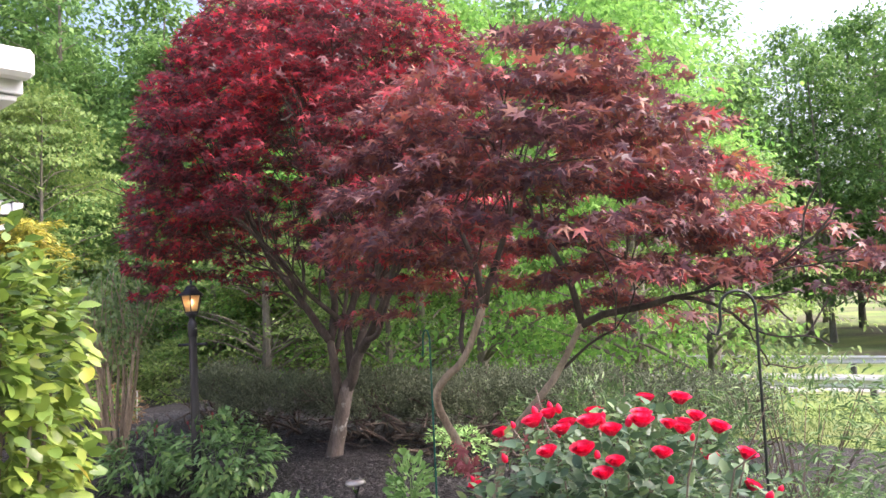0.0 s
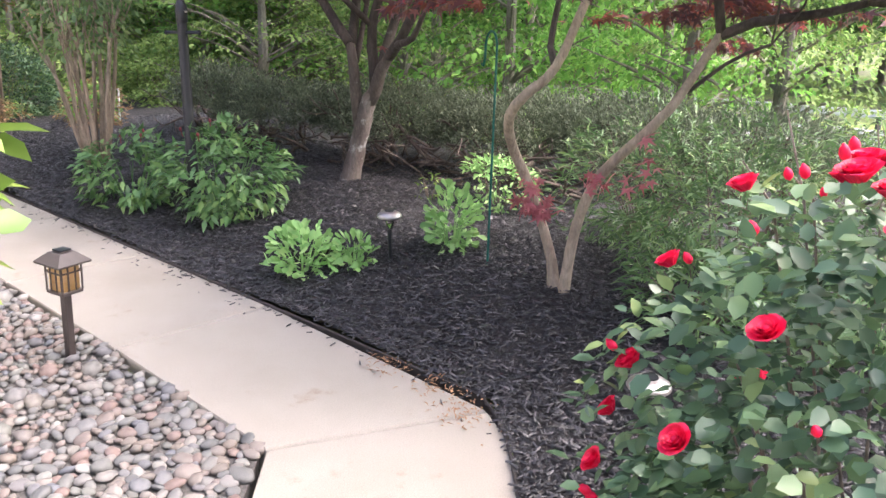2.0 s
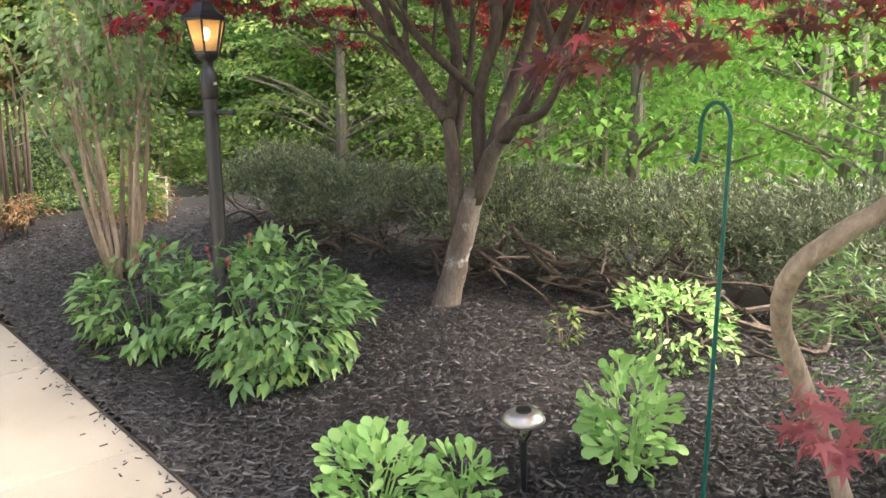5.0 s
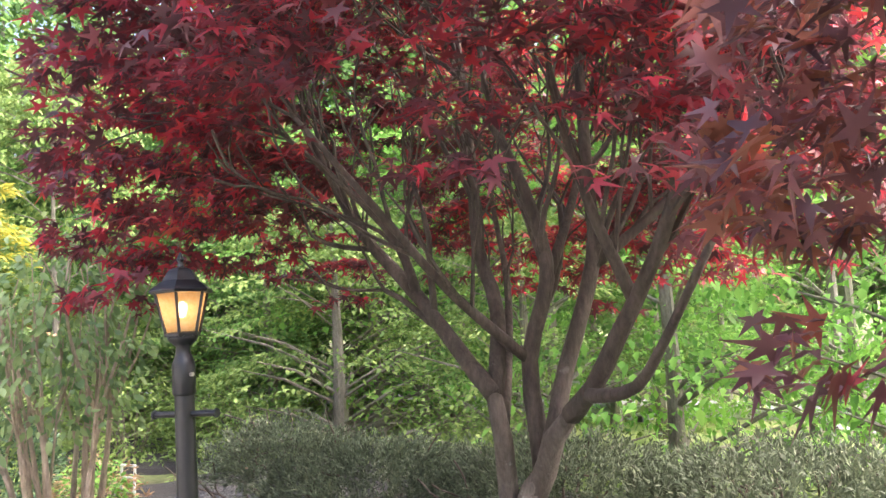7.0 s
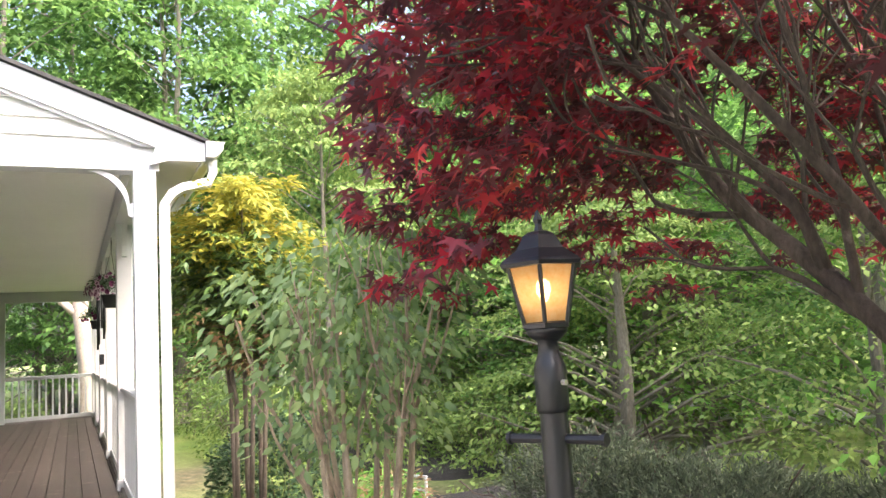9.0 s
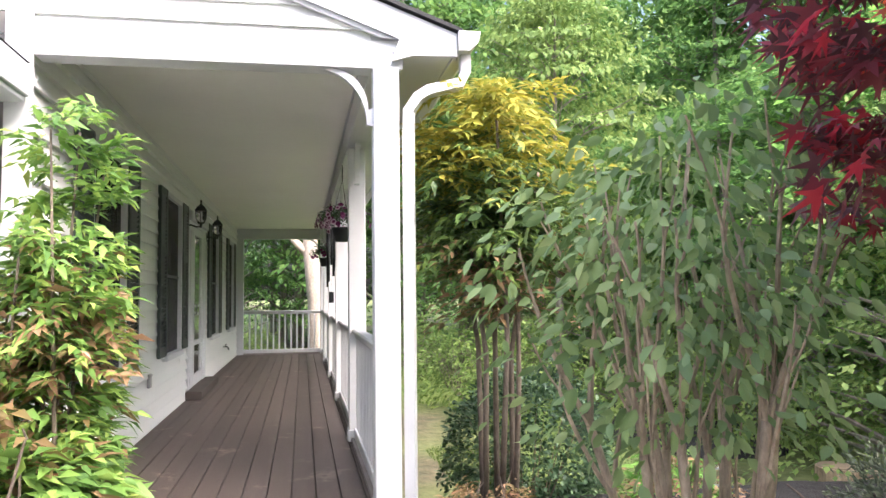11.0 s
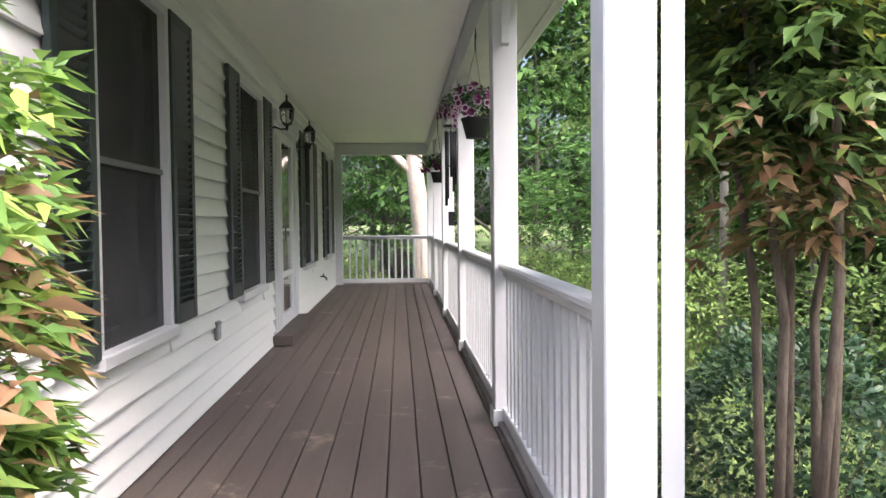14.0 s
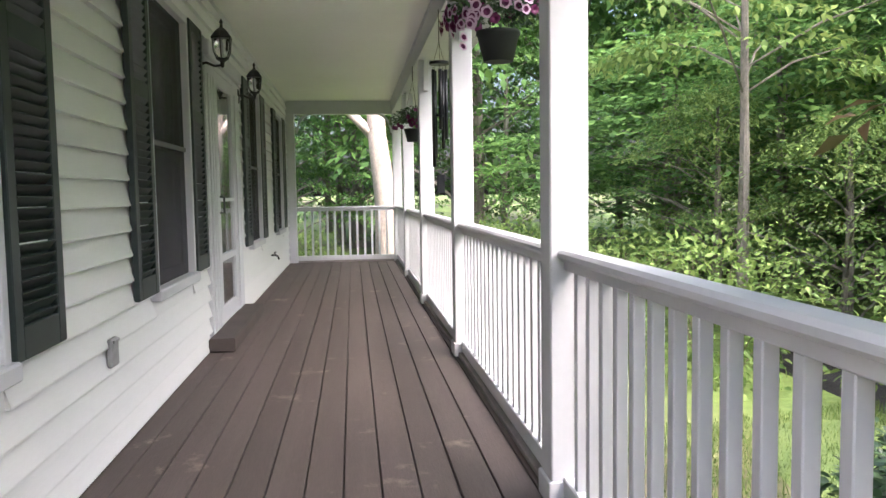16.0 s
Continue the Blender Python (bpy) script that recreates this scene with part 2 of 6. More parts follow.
M["rose_leaf"] = leaf_mat("rose_leaf", [(0.0, (0.04, 0.08, 0.05)), (0.5, (0.085, 0.15, 0.08)), (0.85, (0.15, 0.235, 0.10)), (1.0, (0.32, 0.38, 0.13))], 0.4, 0.25, 2.5, 0.5)
M["pear_leaf"] = leaf_mat("glossy_yellow_green_leaf", [(0.0, (0.055, 0.11, 0.025)), (0.45, (0.16, 0.25, 0.045)), (0.85, (0.27, 0.34, 0.06)), (0.96, (0.45, 0.33, 0.05)), (1.0, (0.45, 0.14, 0.04))], 0.35, 0.35, 2.2, 0.5)
M["nandina_leaf"] = leaf_mat("nandina_leaf", [(0.0, (0.07, 0.15, 0.045)), (0.5, (0.20, 0.35, 0.08)), (0.8, (0.36, 0.50, 0.12)), (0.97, (0.42, 0.44, 0.12)), (1.0, (0.52, 0.22, 0.13))], 0.38, 0.35, 2.0)
M["nandina_green"] = leaf_mat("green_nandina_leaf", [(0.0, (0.045, 0.09, 0.03)), (0.5, (0.12, 0.20, 0.055)), (0.85, (0.23, 0.32, 0.08)), (1.0, (0.36, 0.33, 0.09))], 0.38, 0.35, 2.0)
M["nandina_bronze"] = leaf_mat("bronze_nandina_leaf", [(0.0, (0.15, 0.14, 0.05)), (0.4, (0.28, 0.19, 0.09)), (0.75, (0.39, 0.23, 0.14)), (1.0, (0.48, 0.27, 0.17))], 0.4, 0.35, 3.0)
M["nandina_gold"] = leaf_mat("golden_nandina_leaf", [(0.0, (0.17, 0.20, 0.035)), (0.5, (0.38, 0.37, 0.06)), (1.0, (0.58, 0.48, 0.09))], 0.4, 0.4, 3.0)
M["lilac_leaf"] = leaf_mat("soft_green_leaf", [(0.0, (0.10, 0.17, 0.075)), (0.6, (0.22, 0.32, 0.13)), (1.0, (0.36, 0.45, 0.20))], 0.45, 0.35, 2.0)
M["willow_leaf"] = leaf_mat("narrow_grey_green_leaf", [(0.0, (0.07, 0.13, 0.06)), (0.6, (0.15, 0.26, 0.10)), (1.0, (0.28, 0.40, 0.15))], 0.4, 0.3, 2.0)
M["grass"] = leaf_mat("lawn_blade", [(0.0, (0.06, 0.11, 0.025)), (0.6, (0.11, 0.17, 0.04)), (1.0, (0.19, 0.24, 0.07))], 0.6, 0.3, 0.3)
M["petal"] = leaf_mat("red_rose_petal", [(0.0, (0.62, 0.006, 0.045)), (0.6, (0.82, 0.014, 0.09)), (1.0, (0.92, 0.07, 0.19))], 0.5, 0.4, 30)
M["petunia"] = leaf_mat("purple_petunia_petal", [(0.0, (0.05, 0.006, 0.035)), (0.6, (0.12, 0.012, 0.075)), (1.0, (0.22, 0.03, 0.13))], 0.5, 0.2, 8)
M["petunia_rim"] = leaf_mat("pale_petunia_rim", [(0.0, (0.45, 0.25, 0.42)), (1.0, (0.72, 0.58, 0.68))], 0.5, 0.25, 8)
M["pink_shoot"] = leaf_mat("pink_maple_shoot", [(0.0, (0.30, 0.09, 0.10)), (0.6, (0.48, 0.16, 0.18)), (1.0, (0.62, 0.30, 0.29))], 0.45, 0.4, 6)
M["coral"] = leaf_mat("pink_flower_bud", [(0.0, (0.14, 0.025, 0.03)), (1.0, (0.28, 0.06, 0.07))], 0.5, 0.2, 8)


# ground: leaf litter and moss in the woods, worn lawn in the open
def ground_mat():
    m, t, b = nodes_of("lawn_and_leaf_litter", 0.95)
    n1, n2, n3 = noise_tex(t, 0.35, 5), noise_tex(t, 7, 5), noise_tex(t, 0.12, 3)
    lawn = ramp(t, n1, [(0.35, (0.10, 0.17, 0.03)), (0.6, (0.19, 0.25, 0.055)), (0.75, (0.30, 0.27, 0.11))])
    litter = ramp(t, n2, [(0.3, (0.045, 0.05, 0.02)), (0.6, (0.10, 0.085, 0.05)), (0.8, (0.17, 0.13, 0.085))])
    col = mixc(t, ramp(t, n3, [(0.42, (0, 0, 0)), (0.6, (1, 1, 1))]), lawn, litter)
    col = mixc(t, 1.0, col, ramp(t, n2, [(0.3, (0.75, 0.75, 0.75)), (0.7, (1.15, 1.15, 1.15))]), 'MULTIPLY')
    t.links.new(col, b.inputs["Base Color"])
    bump(t, b, n2, 0.6, 0.05)
    return m


M["ground"] = ground_mat()


def stone_mat():
    m, t, b = nodes_of("river_stone", 0.6)
    oi = t.nodes.new("ShaderNodeObjectInfo")
    g = t.nodes.new("ShaderNodeNewGeometry")
    add = t.nodes.new("ShaderNodeMath")
    add.operation = 'ADD'
    fr = t.nodes.new("ShaderNodeMath")
    fr.operation = 'FRACT'
    t.links.new(oi.outputs["Random"], add.inputs[0])
    t.links.new(g.outputs["Random Per Island"], add.inputs[1])
    t.links.new(add.outputs[0], fr.inputs[0])
    c = ramp(t, fr.outputs[0], [(0.0, (0.22, 0.22, 0.21)), (0.2, (0.34, 0.33, 0.30)), (0.36, (0.38, 0.31, 0.25)), (0.5, (0.24, 0.25, 0.27)),
                                (0.64, (0.44, 0.40, 0.35)), (0.78, (0.38, 0.26, 0.22)), (0.9, (0.30, 0.30, 0.26)), (1.0, (0.58, 0.55, 0.50))])
    n = noise_tex(t, 30, 5, 0.65)
    c = mixc(t, 1.0, c, ramp(t, n, [(0.3, (0.7, 0.7, 0.7)), (0.7, (1.0, 1.0, 1.0))]), 'MULTIPLY')
    c = mixc(t, 1.0, c, (0.56, 0.56, 0.57), 'MULTIPLY')
    t.links.new(c, b.inputs["Base Color"])
    bump(t, b, n, 0.25, 0.004)
    return m


M["turf"] = surface("bright_turf", [(0.3, (0.10, 0.155, 0.04)), (0.7, (0.17, 0.225, 0.06))], 3, 0.95, 70, 0.9, 0.02, amp=0.3)
M["stone"] = stone_mat()


def chip_mat():
    m, t, b = nodes_of("mulch_chip", 0.5)
    g = t.nodes.new("ShaderNodeNewGeometry")
    c = ramp(t, g.outputs["Random Per Island"], [(0.0, (0.007, 0.007, 0.008)), (0.5, (0.024, 0.023, 0.025)), (0.8, (0.038, 0.037, 0.042)), (1.0, (0.085, 0.08, 0.085))])
    t.links.new(c, b.inputs["Base Color"])
    return m


M["chip"] = chip_mat()
M["litter"] = surface("dry_brown_litter", [(0.3, (0.2, 0.1, 0.05)), (0.7, (0.36, 0.22, 0.12))], 20, 0.8, 60, 0.3, 0.003)


# ---------------------------------------------------------------- mesh helpers
class Build:
    """Collects the faces of one mesh."""

    def __init__(self):
        self.v, self.f = [], []

    def add(self, verts, faces):
        k = len(self.v)
        self.v += [tuple(p) for p in verts]
        self.f += [tuple(k + i for i in f) for f in faces]
        return self

    def box(self, x0, x1, y0, y1, z0, z1, c=0.004, m=None):
        """A box with chamfered edges."""
        lo, hi = Vector((min(x0, x1), min(y0, y1), min(z0, z1))), Vector((max(x0, x1), max(y0, y1), max(z0, z1)))
        c = min(c, 0.45 * min(hi - lo))
        vid, vs, fs = {}, [], []
        S = [(a, b, d) for a in (0, 1) for b in (0, 1) for d in (0, 1)]
        for s in S:
            for ax in range(3):
                p = [(hi[i] if s[i] else lo[i]) - (0 if i == ax else (c if s[i] else -c)) for i in range(3)]
                vid[s, ax] = len(vs)
                vs.append(Vector(p))
        for ax in range(3):
            o1, o2 = (ax + 1) % 3, (ax + 2) % 3
            for sg in (0, 1):
                q = []
                for a, b in ((0, 0), (1, 0), (1, 1), (0, 1)):
                    s = [0, 0, 0]
                    s[ax], s[o1], s[o2] = sg, a, b
                    q.append(vid[tuple(s), ax])
                fs.append(q)
            for a in (0, 1):
                for b in (0, 1):
                    s = [0, 0, 0]
                    s[o1], s[o2] = a, b
                    s0 = tuple(s)
                    s[ax] = 1
                    s1 = tuple(s)
                    fs.append([vid[s0, o1], vid[s1, o1], vid[s1, o2], vid[s0, o2]])
        for s in S:
            fs.append([vid[s, 0], vid[s, 1], vid[s, 2]])
        mid = (lo + hi) / 2
        out = []
        for f in fs:
            n = (vs[f[1]] - vs[f[0]]).cross(vs[f[2]] - vs[f[0]])
            cen = sum((vs[i] for i in f), Vector()) / len(f)
            out.append(f if n.dot(cen - mid) > 0 else f[::-1])
        if m:
            vs = [m @ p for p in vs]
        return self.add(vs, out)

    def tube(self, pts, radii, sides=8, cap=True, wob=0.0):
        """A round bar along a line of points, with a radius at each."""
        pts = [Vector(p) for p in pts]
        if isinstance(radii, (int, float)):
            radii = [radii] * len(pts)
        vs, fs = [], []
        side = None
        for i, p in enumerate(pts):
            d = (pts[min(i + 1, len(pts) - 1)] - pts[max(i - 1, 0)])
            d = d.normalized() if d.length > 1e-9 else Vector((0, 0, 1))
            if side is None:
                side = d.orthogonal().normalized()
            side = (side - d * side.dot(d))
            side = side.normalized() if side.length > 1e-6 else d.orthogonal().normalized()
            up = d.cross(side)
            for k in range(sides):
                a = 2 * math.pi * k / sides
                r = radii[i] * (1 + wob * math.sin(3 * a + 2.1 * i) + wob * 0.7 * math.sin(5 * a + 1.3 * i))
                vs.append(p + (side * math.cos(a) + up * math.sin(a)) * r)
        for i in range(len(pts) - 1):
            for k in range(sides):
                a, b = i * sides + k, i * sides + (k + 1) % sides
                fs.append((a, b, b + sides, a + sides))
        if cap:
            fs += [tuple(range(sides))[::-1], tuple((len(pts) - 1) * sides + k for k in range(sides))]
        return self.add(vs, fs)

    def lathe(self, prof, at=(0, 0, 0), sides=20, turn=0.0):
        """A turned shape from (radius, height) pairs round the upright axis."""
        vs, fs = [], []
        for r, z in prof:
            for k in range(sides):
                a = 2 * math.pi * k / sides + turn
                vs.append((at[0] + r * math.cos(a), at[1] + r * math.sin(a), at[2] + z))
        for i in range(len(prof) - 1):
            for k in range(sides):
                a, b = i * sides + k, i * sides + (k + 1) % sides
                fs.append((a, b, b + sides, a + sides))
        fs += [tuple(range(sides))[::-1], tuple((len(prof) - 1) * sides + k for k in range(sides))]
        return self.add(vs, fs)

    def prism(self, poly, a, b, axis):
        """A flat outline pushed along an axis from a to b. The outline's pairs are the other two axes in order."""
        n, vs = len(poly), []
        for s in (a, b):
            for p, q in poly:
                vs.append({'x': (s, p, q), 'y': (p, s, q), 'z': (p, q, s)}[axis])
        fs = [tuple(range(n)), tuple(range(2 * n - 1, n - 1, -1))] + [(i, i + n, (i + 1) % n + n, (i + 1) % n) for i in range(n)]
        return self.add(vs, fs)

    def mesh(self, name, mat, smooth=False):
        me = bpy.data.meshes.new(name)
        me.from_pydata(self.v, [], self.f)
        if mat:
            me.materials.append(mat)
        if smooth:
            me.shade_smooth()
        bm = bmesh.new()
        bm.from_mesh(me)
        bmesh.ops.recalc_face_normals(bm, faces=bm.faces)
        bm.to_mesh(me)
        bm.free()
        return me


def part(name, b, mat, parent=None, label="", smooth=False, at=None):
    """One mesh object, under a thing when a parent is given."""
    me = b.mesh(name, mat, smooth) if isinstance(b, Build) else b
    ob = new(name, me)
    if parent:
        ob.parent = parent
    if at is not None:
        ob.matrix_basis = at
    if label:
        ob["label"] = label
    return ob


def thing(name, at, label, category, group="", kind=""):
    ob = new(name)
    ob.empty_display_size = 0.1
    ob.matrix_basis = at if isinstance(at, Matrix) else Matrix.Translation(at)
    return tagged(ob, label, category, group, kind)


LEAF = {
    "fleck": ([(0, 0, 0), (0.45, 0.5, 0.07), (1, 0, -0.08), (0.45, -0.5, 0.07)], [(0, 3, 2, 1)]),
    "oval": ([(0, 0, 0), (0.5, 0, -0.05), (1, 0, -0.16), (0.25, 0.42, 0.06), (0.65, 0.42, 0.0), (0.25, -0.42, 0.06), (0.65, -0.42, 0.0)],
             [(0, 1, 3), (3, 1, 4), (4, 1, 2), (0, 5, 1), (5, 6, 1), (6, 2, 1)]),
    "spoon": ([(0, 0, 0), (0.5, 0, -0.03), (1, 0, 0.03), (0.3, 0.2, 0.04), (0.72, 0.46, 0.07), (0.94, 0.26, 0.05), (0.3, -0.2, 0.04), (0.72, -0.46, 0.07), (0.94, -0.26, 0.05)],
              [(0, 1, 3), (3, 1, 4), (4, 1, 5), (5, 1, 2), (0, 6, 1), (6, 7, 1), (7, 8, 1), (8, 2, 1)]),
    "lance": ([(0, 0, 0), (0.5, 0, -0.04), (1, 0, -0.2), (0.4, 0.5, 0.06), (0.4, -0.5, 0.06)], [(0, 1, 3), (3, 1, 2), (0, 4, 1), (4, 2, 1)]),
}


def palmate():
    vs, fs = [(0, 0, 0)], []
    tips = [(-112, 0.5), (-58, 0.82), (0, 1.0), (58, 0.82), (112, 0.5)]
    val = [-150, -84, -29, 29, 84, 150]
    for a in val:
        r = 0.27 if abs(a) < 120 else 0.10
        vs.append((r * math.cos(radians(a)), r * math.sin(radians(a)), 0.03))
    for i, (a, r) in enumerate(tips):
        vs.append((r * math.cos(radians(a)), r * math.sin(radians(a)), -0.16 * r))
        fs.append((0, 1 + i, 7 + i, 2 + i))
    return vs, fs


LEAF["palm"] = palmate()


def unit(a):
    return a / np.maximum(np.linalg.norm(a, axis=1, keepdims=True), 1e-9)


def leaves(name, P, D, N, L, W, shape, mat):
    """A mesh of many leaves: places, ways they point, ways they face, lengths and widths."""
    tv, tf = LEAF[shape]
    tv = np.array(tv, float)
    n, k = len(P), len(tv)
    D = unit(np.asarray(D, float))
    N = np.asarray(N, float)
    S = unit(np.cross(N, D))
    N = np.cross(D, S)
    L, W = np.broadcast_to(L, (n,)), np.broadcast_to(W, (n,))
    V = (np.asarray(P)[:, None] + tv[None, :, 0, None] * (D * L[:, None])[:, None] + tv[None, :, 1, None] * (S * W[:, None])[:, None]
         + tv[None, :, 2, None] * (N * L[:, None])[:, None])
    counts = np.array([len(f) for f in tf])
    flat = np.concatenate([np.array(f) for f in tf])
    me = bpy.data.meshes.new(name)
    me.vertices.add(n * k)
    me.vertices.foreach_set("co", V.reshape(-1).astype(np.float32))
    me.loops.add(n * len(flat))
    me.loops.foreach_set("vertex_index", (flat[None] + k * np.arange(n)[:, None]).reshape(-1).astype(np.int32))
    me.polygons.add(n * len(tf))
    starts = np.concatenate([[0], np.cumsum(counts)[:-1]])
    me.polygons.foreach_set("loop_start", (starts[None] + len(flat) * np.arange(n)[:, None]).reshape(-1).astype(np.int32))
    me.update(calc_edges=True)
    me.validate()
    me.materials.append(mat)
    return me


def rnd(n, s=1.0):
    return rng.normal(0, s, (n, 3))


def bent(pts, k=4):
    """A smooth line through a few points."""
    q = [Vector(p) for p in pts]
    q = [q[0] * 2 - q[1]] + q + [q[-1] * 2 - q[-2]]
    out = []
    for i in range(1, len(q) - 2):
        a, b, c, d = q[i - 1:i + 3]
        for j in range(k):
            t = j / k
            out.append(0.5 * (2 * b + (c - a) * t + (2 * a - 5 * b + 4 * c - d) * t * t + (3 * b - a - 3 * c + d) * t ** 3))
    return out + [q[-2]]


def spread_radii(r, k=4):
    return [r[i] + (r[i + 1] - r[i]) * j / k for i in range(len(r) - 1) for j in range(k)] + [r[-1]]


def smooth01(a):
    a = max(0.0, min(1.0, a))
    return a * a * (3 - 2 * a)


# ---------------------------------------------------------------- ground
def mulch_z(x, y):
    return -0.078 + 0.188 * smooth01((y - 3.15) / 1.3) + 0.012 * math.sin(2.3 * x + 1.7 * y) + 0.15 * smooth01((-x - 8.3) / 1.6)


def ground_z(x, y):
    z = -0.22 + 0.1 * smooth01((y - 5) / 3) - 0.95 * smooth01((y - 9) / 13) + 0.06 * math.sin(0.9 * x) * math.sin(0.7 * y)
    far = max(0.0, math.hypot(x + 6, y - 4) - 30)
    return z + 0.035 * far * smooth01(far / 40) * (1 if y > -5 else 0.3) * 0.8 * math.exp(-far / 150)


def ground_sheet():
    u = np.linspace(-1, 1, 141)
    ax = np.sign(u) * (26 * np.abs(u) + 600 * np.abs(u) ** 5)
    vs = [(x - 6, y + 5, ground_z(x - 6, y + 5)) for y in ax for x in ax]
    n = len(ax)
    fs = [(j * n + i, j * n + i + 1, (j + 1) * n + i + 1, (j + 1) * n + i) for j in range(n - 1) for i in range(n - 1)]
    return tagged(part("ground", Build().add(vs, fs), M["ground"], smooth=True), "uneven lawn and leaf-littered woodland ground", "ground", kind="structure")


ground_sheet()

PATH_Y0, PATH_Y1, PATH_Z = 2.27, 3.2, -0.1
slabs = [
    [(-3.05, 3.12), (-3.48, 2.24), (-4.83, PATH_Y0), (-4.79, PATH_Y1)],
    [(-4.795, PATH_Y1), (-4.835, PATH_Y0), (-6.29, PATH_Y0), (-6.25, PATH_Y1)],
    [(-6.255, PATH_Y1), (-6.295, PATH_Y0), (-7.76, PATH_Y0), (-7.74, PATH_Y1 + 0.02)],
    [(-7.745, PATH_Y1 + 0.02), (-7.765, PATH_Y0), (-9.95, PATH_Y0), (-9.95, PATH_Y1 + 0.02)],
    [(-3.475, 2.235), (-3.045, 3.115), (-2.82, 2.98), (-2.62, 2.78), (-1.86, 2.02), (-2.52, 1.28)],
    [(-2.515, 1.275), (-1.855, 2.015), (-0.85, 1.0), (-1.5, 0.26)],
    [(-1.495, 0.255), (-0.845, 0.995), (0.9, -0.8), (0.2, -1.5)],
]
walk_slab = thing("pavement", (0, 0, 0), "pale concrete garden path in jointed slabs", "path", kind="structure")
for poly in slabs:
    c = sum((Vector((*p, 0)) for p in poly), Vector()) / len(poly)
    outer = [(p[0] + (c.x - p[0]) * 0.006, p[1] + (c.y - p[1]) * 0.006) for p in poly]
    inner = [(p[0] + (c.x - p[0]) * 0.016, p[1] + (c.y - p[1]) * 0.016) for p in poly]
    n = len(poly)
    vs = [(x, y, PATH_Z - 0.12) for x, y in outer] + [(x, y, PATH_Z - 0.010) for x, y in outer] + [(x, y, PATH_Z) for x, y in inner]
    fs = [tuple(range(2 * n, 3 * n))] + [(i, (i + 1) % n, n + (i + 1) % n, n + i) for i in range(n)] + [(n + i, n + (i + 1) % n, 2 * n + (i + 1) % n, 2 * n + i) for i in range(n)]
    part("slab", Build().add(vs, fs), M["concrete"], walk_slab)


# mulch bed: one uneven sheet behind the edging
def bed_edge(x):
    """The y at which the bed begins, along the path."""
    if x < -3.05:
        return PATH_Y1 + 0.012
    return max(-1.2, PATH_Y1 - 0.05 - (x + 3.05) * 0.62 - 0.25 * smooth01((x + 3.0) / 0.8))


def mulch_sheet():
    xs, k = np.arange(-11.7, 2.5, 0.07), 46
    vs = []
    for x in xs:
        y0 = bed_edge(x)
        for j in range(k):
            y = y0 + (8.3 - y0) * (j / (k - 1)) ** 1.3
            vs.append((x, y, mulch_z(x, y) + 0.014 * noise.noise(Vector((x * 9, y * 9, 0))) + 0.02 * noise.noise(Vector((x * 2, y * 2, 3)))))
    fs = [(i * k + j, (i + 1) * k + j, (i + 1) * k + j + 1, i * k + j + 1) for i in range(len(xs) - 1) for j in range(k - 1)]
    return tagged(part("mulch_bed", Build().add(vs, fs), M["mulch"], smooth=True), "black shredded mulch bed beside the path", "mulch", kind="structure")


mulch_sheet()


def mulch_chips(n=70000):
    x = -1.0 - 9.9 * rng.random(n) ** 1.25
    u = rng.random(n) ** 1.25
    y = np.array([bed_edge(a) for a in x]) + u * 3.6
    z = np.array([mulch_z(a, b) for a, b in zip(x, y)]) + rng.uniform(0.0, 0.018, n)
    a = rng.uniform(0, math.tau, n)
    D = np.stack([np.cos(a), np.sin(a), rng.normal(0, 0.22, n)], 1)
    N = np.stack([rng.normal(0, 0.35, n), rng.normal(0, 0.35, n), np.ones(n)], 1)
    LEAF["chip"] = ([(0, -0.4, 0), (0, 0.4, 0), (0.05, 0, 0.16), (1, -0.3, 0.02), (1, 0.35, 0.0), (0.95, 0, 0.14)],
                    [(0, 2, 1), (3, 4, 5), (0, 3, 5, 2), (1, 2, 5, 4)])
    me = leaves("mulch_chips", np.stack([x, y, z], 1), D, N, rng.uniform(0.016, 0.055, n), rng.uniform(0.006, 0.016, n), "chip", M["chip"])
    tagged(part("mulch_chips", me, None), "loose black shredded bark chips on the bed", "mulch", kind="stuff")
    n = 150
    x = rng.uniform(-8.4, -2.9, n)
    y = np.array([bed_edge(a) for a in x]) - 0.03 - np.abs(rng.normal(0, 0.12, n)) * rng.random(n)
    a = rng.uniform(0, math.tau, n)
    D = np.stack([np.cos(a), np.sin(a), np.zeros(n)], 1)
    me = leaves("stray_chips", np.stack([x, y, np.full(n, PATH_Z + 0.002)], 1), D, np.tile((0, 0, 1.0), (n, 1)), rng.uniform(0.012, 0.05, n), rng.uniform(0.006, 0.014, n), "chip", M["chip"])
    tagged(part("stray_chips", me, None), "dark bark chips strewn along the path edge", "mulch", kind="stuff")
    n = 260
    c = np.array([(-3.35, 3.12), (-3.1, 3.02), (-3.7, 3.15)])[rng.integers(0, 3, n)]
    p = np.concatenate([c + rng.normal(0, 0.075, (n, 2)), np.full((n, 1), PATH_Z + 0.012)], 1)
    p[:, 1] = np.minimum(p[:, 1], np.array([bed_edge(v) for v in p[:, 0]]) - 0.015)
    me = leaves("dry_litter", p, rnd(n) * (1, 1, 0.15), rnd(n, 0.3) + (0, 0, 1), rng.uniform(0.015, 0.04, n), 0.008, "lance", M["litter"])
    tagged(part("dry_litter", me, None), "dry reddish-brown plant litter on the path edge", "litter", kind="stuff")


mulch_chips()

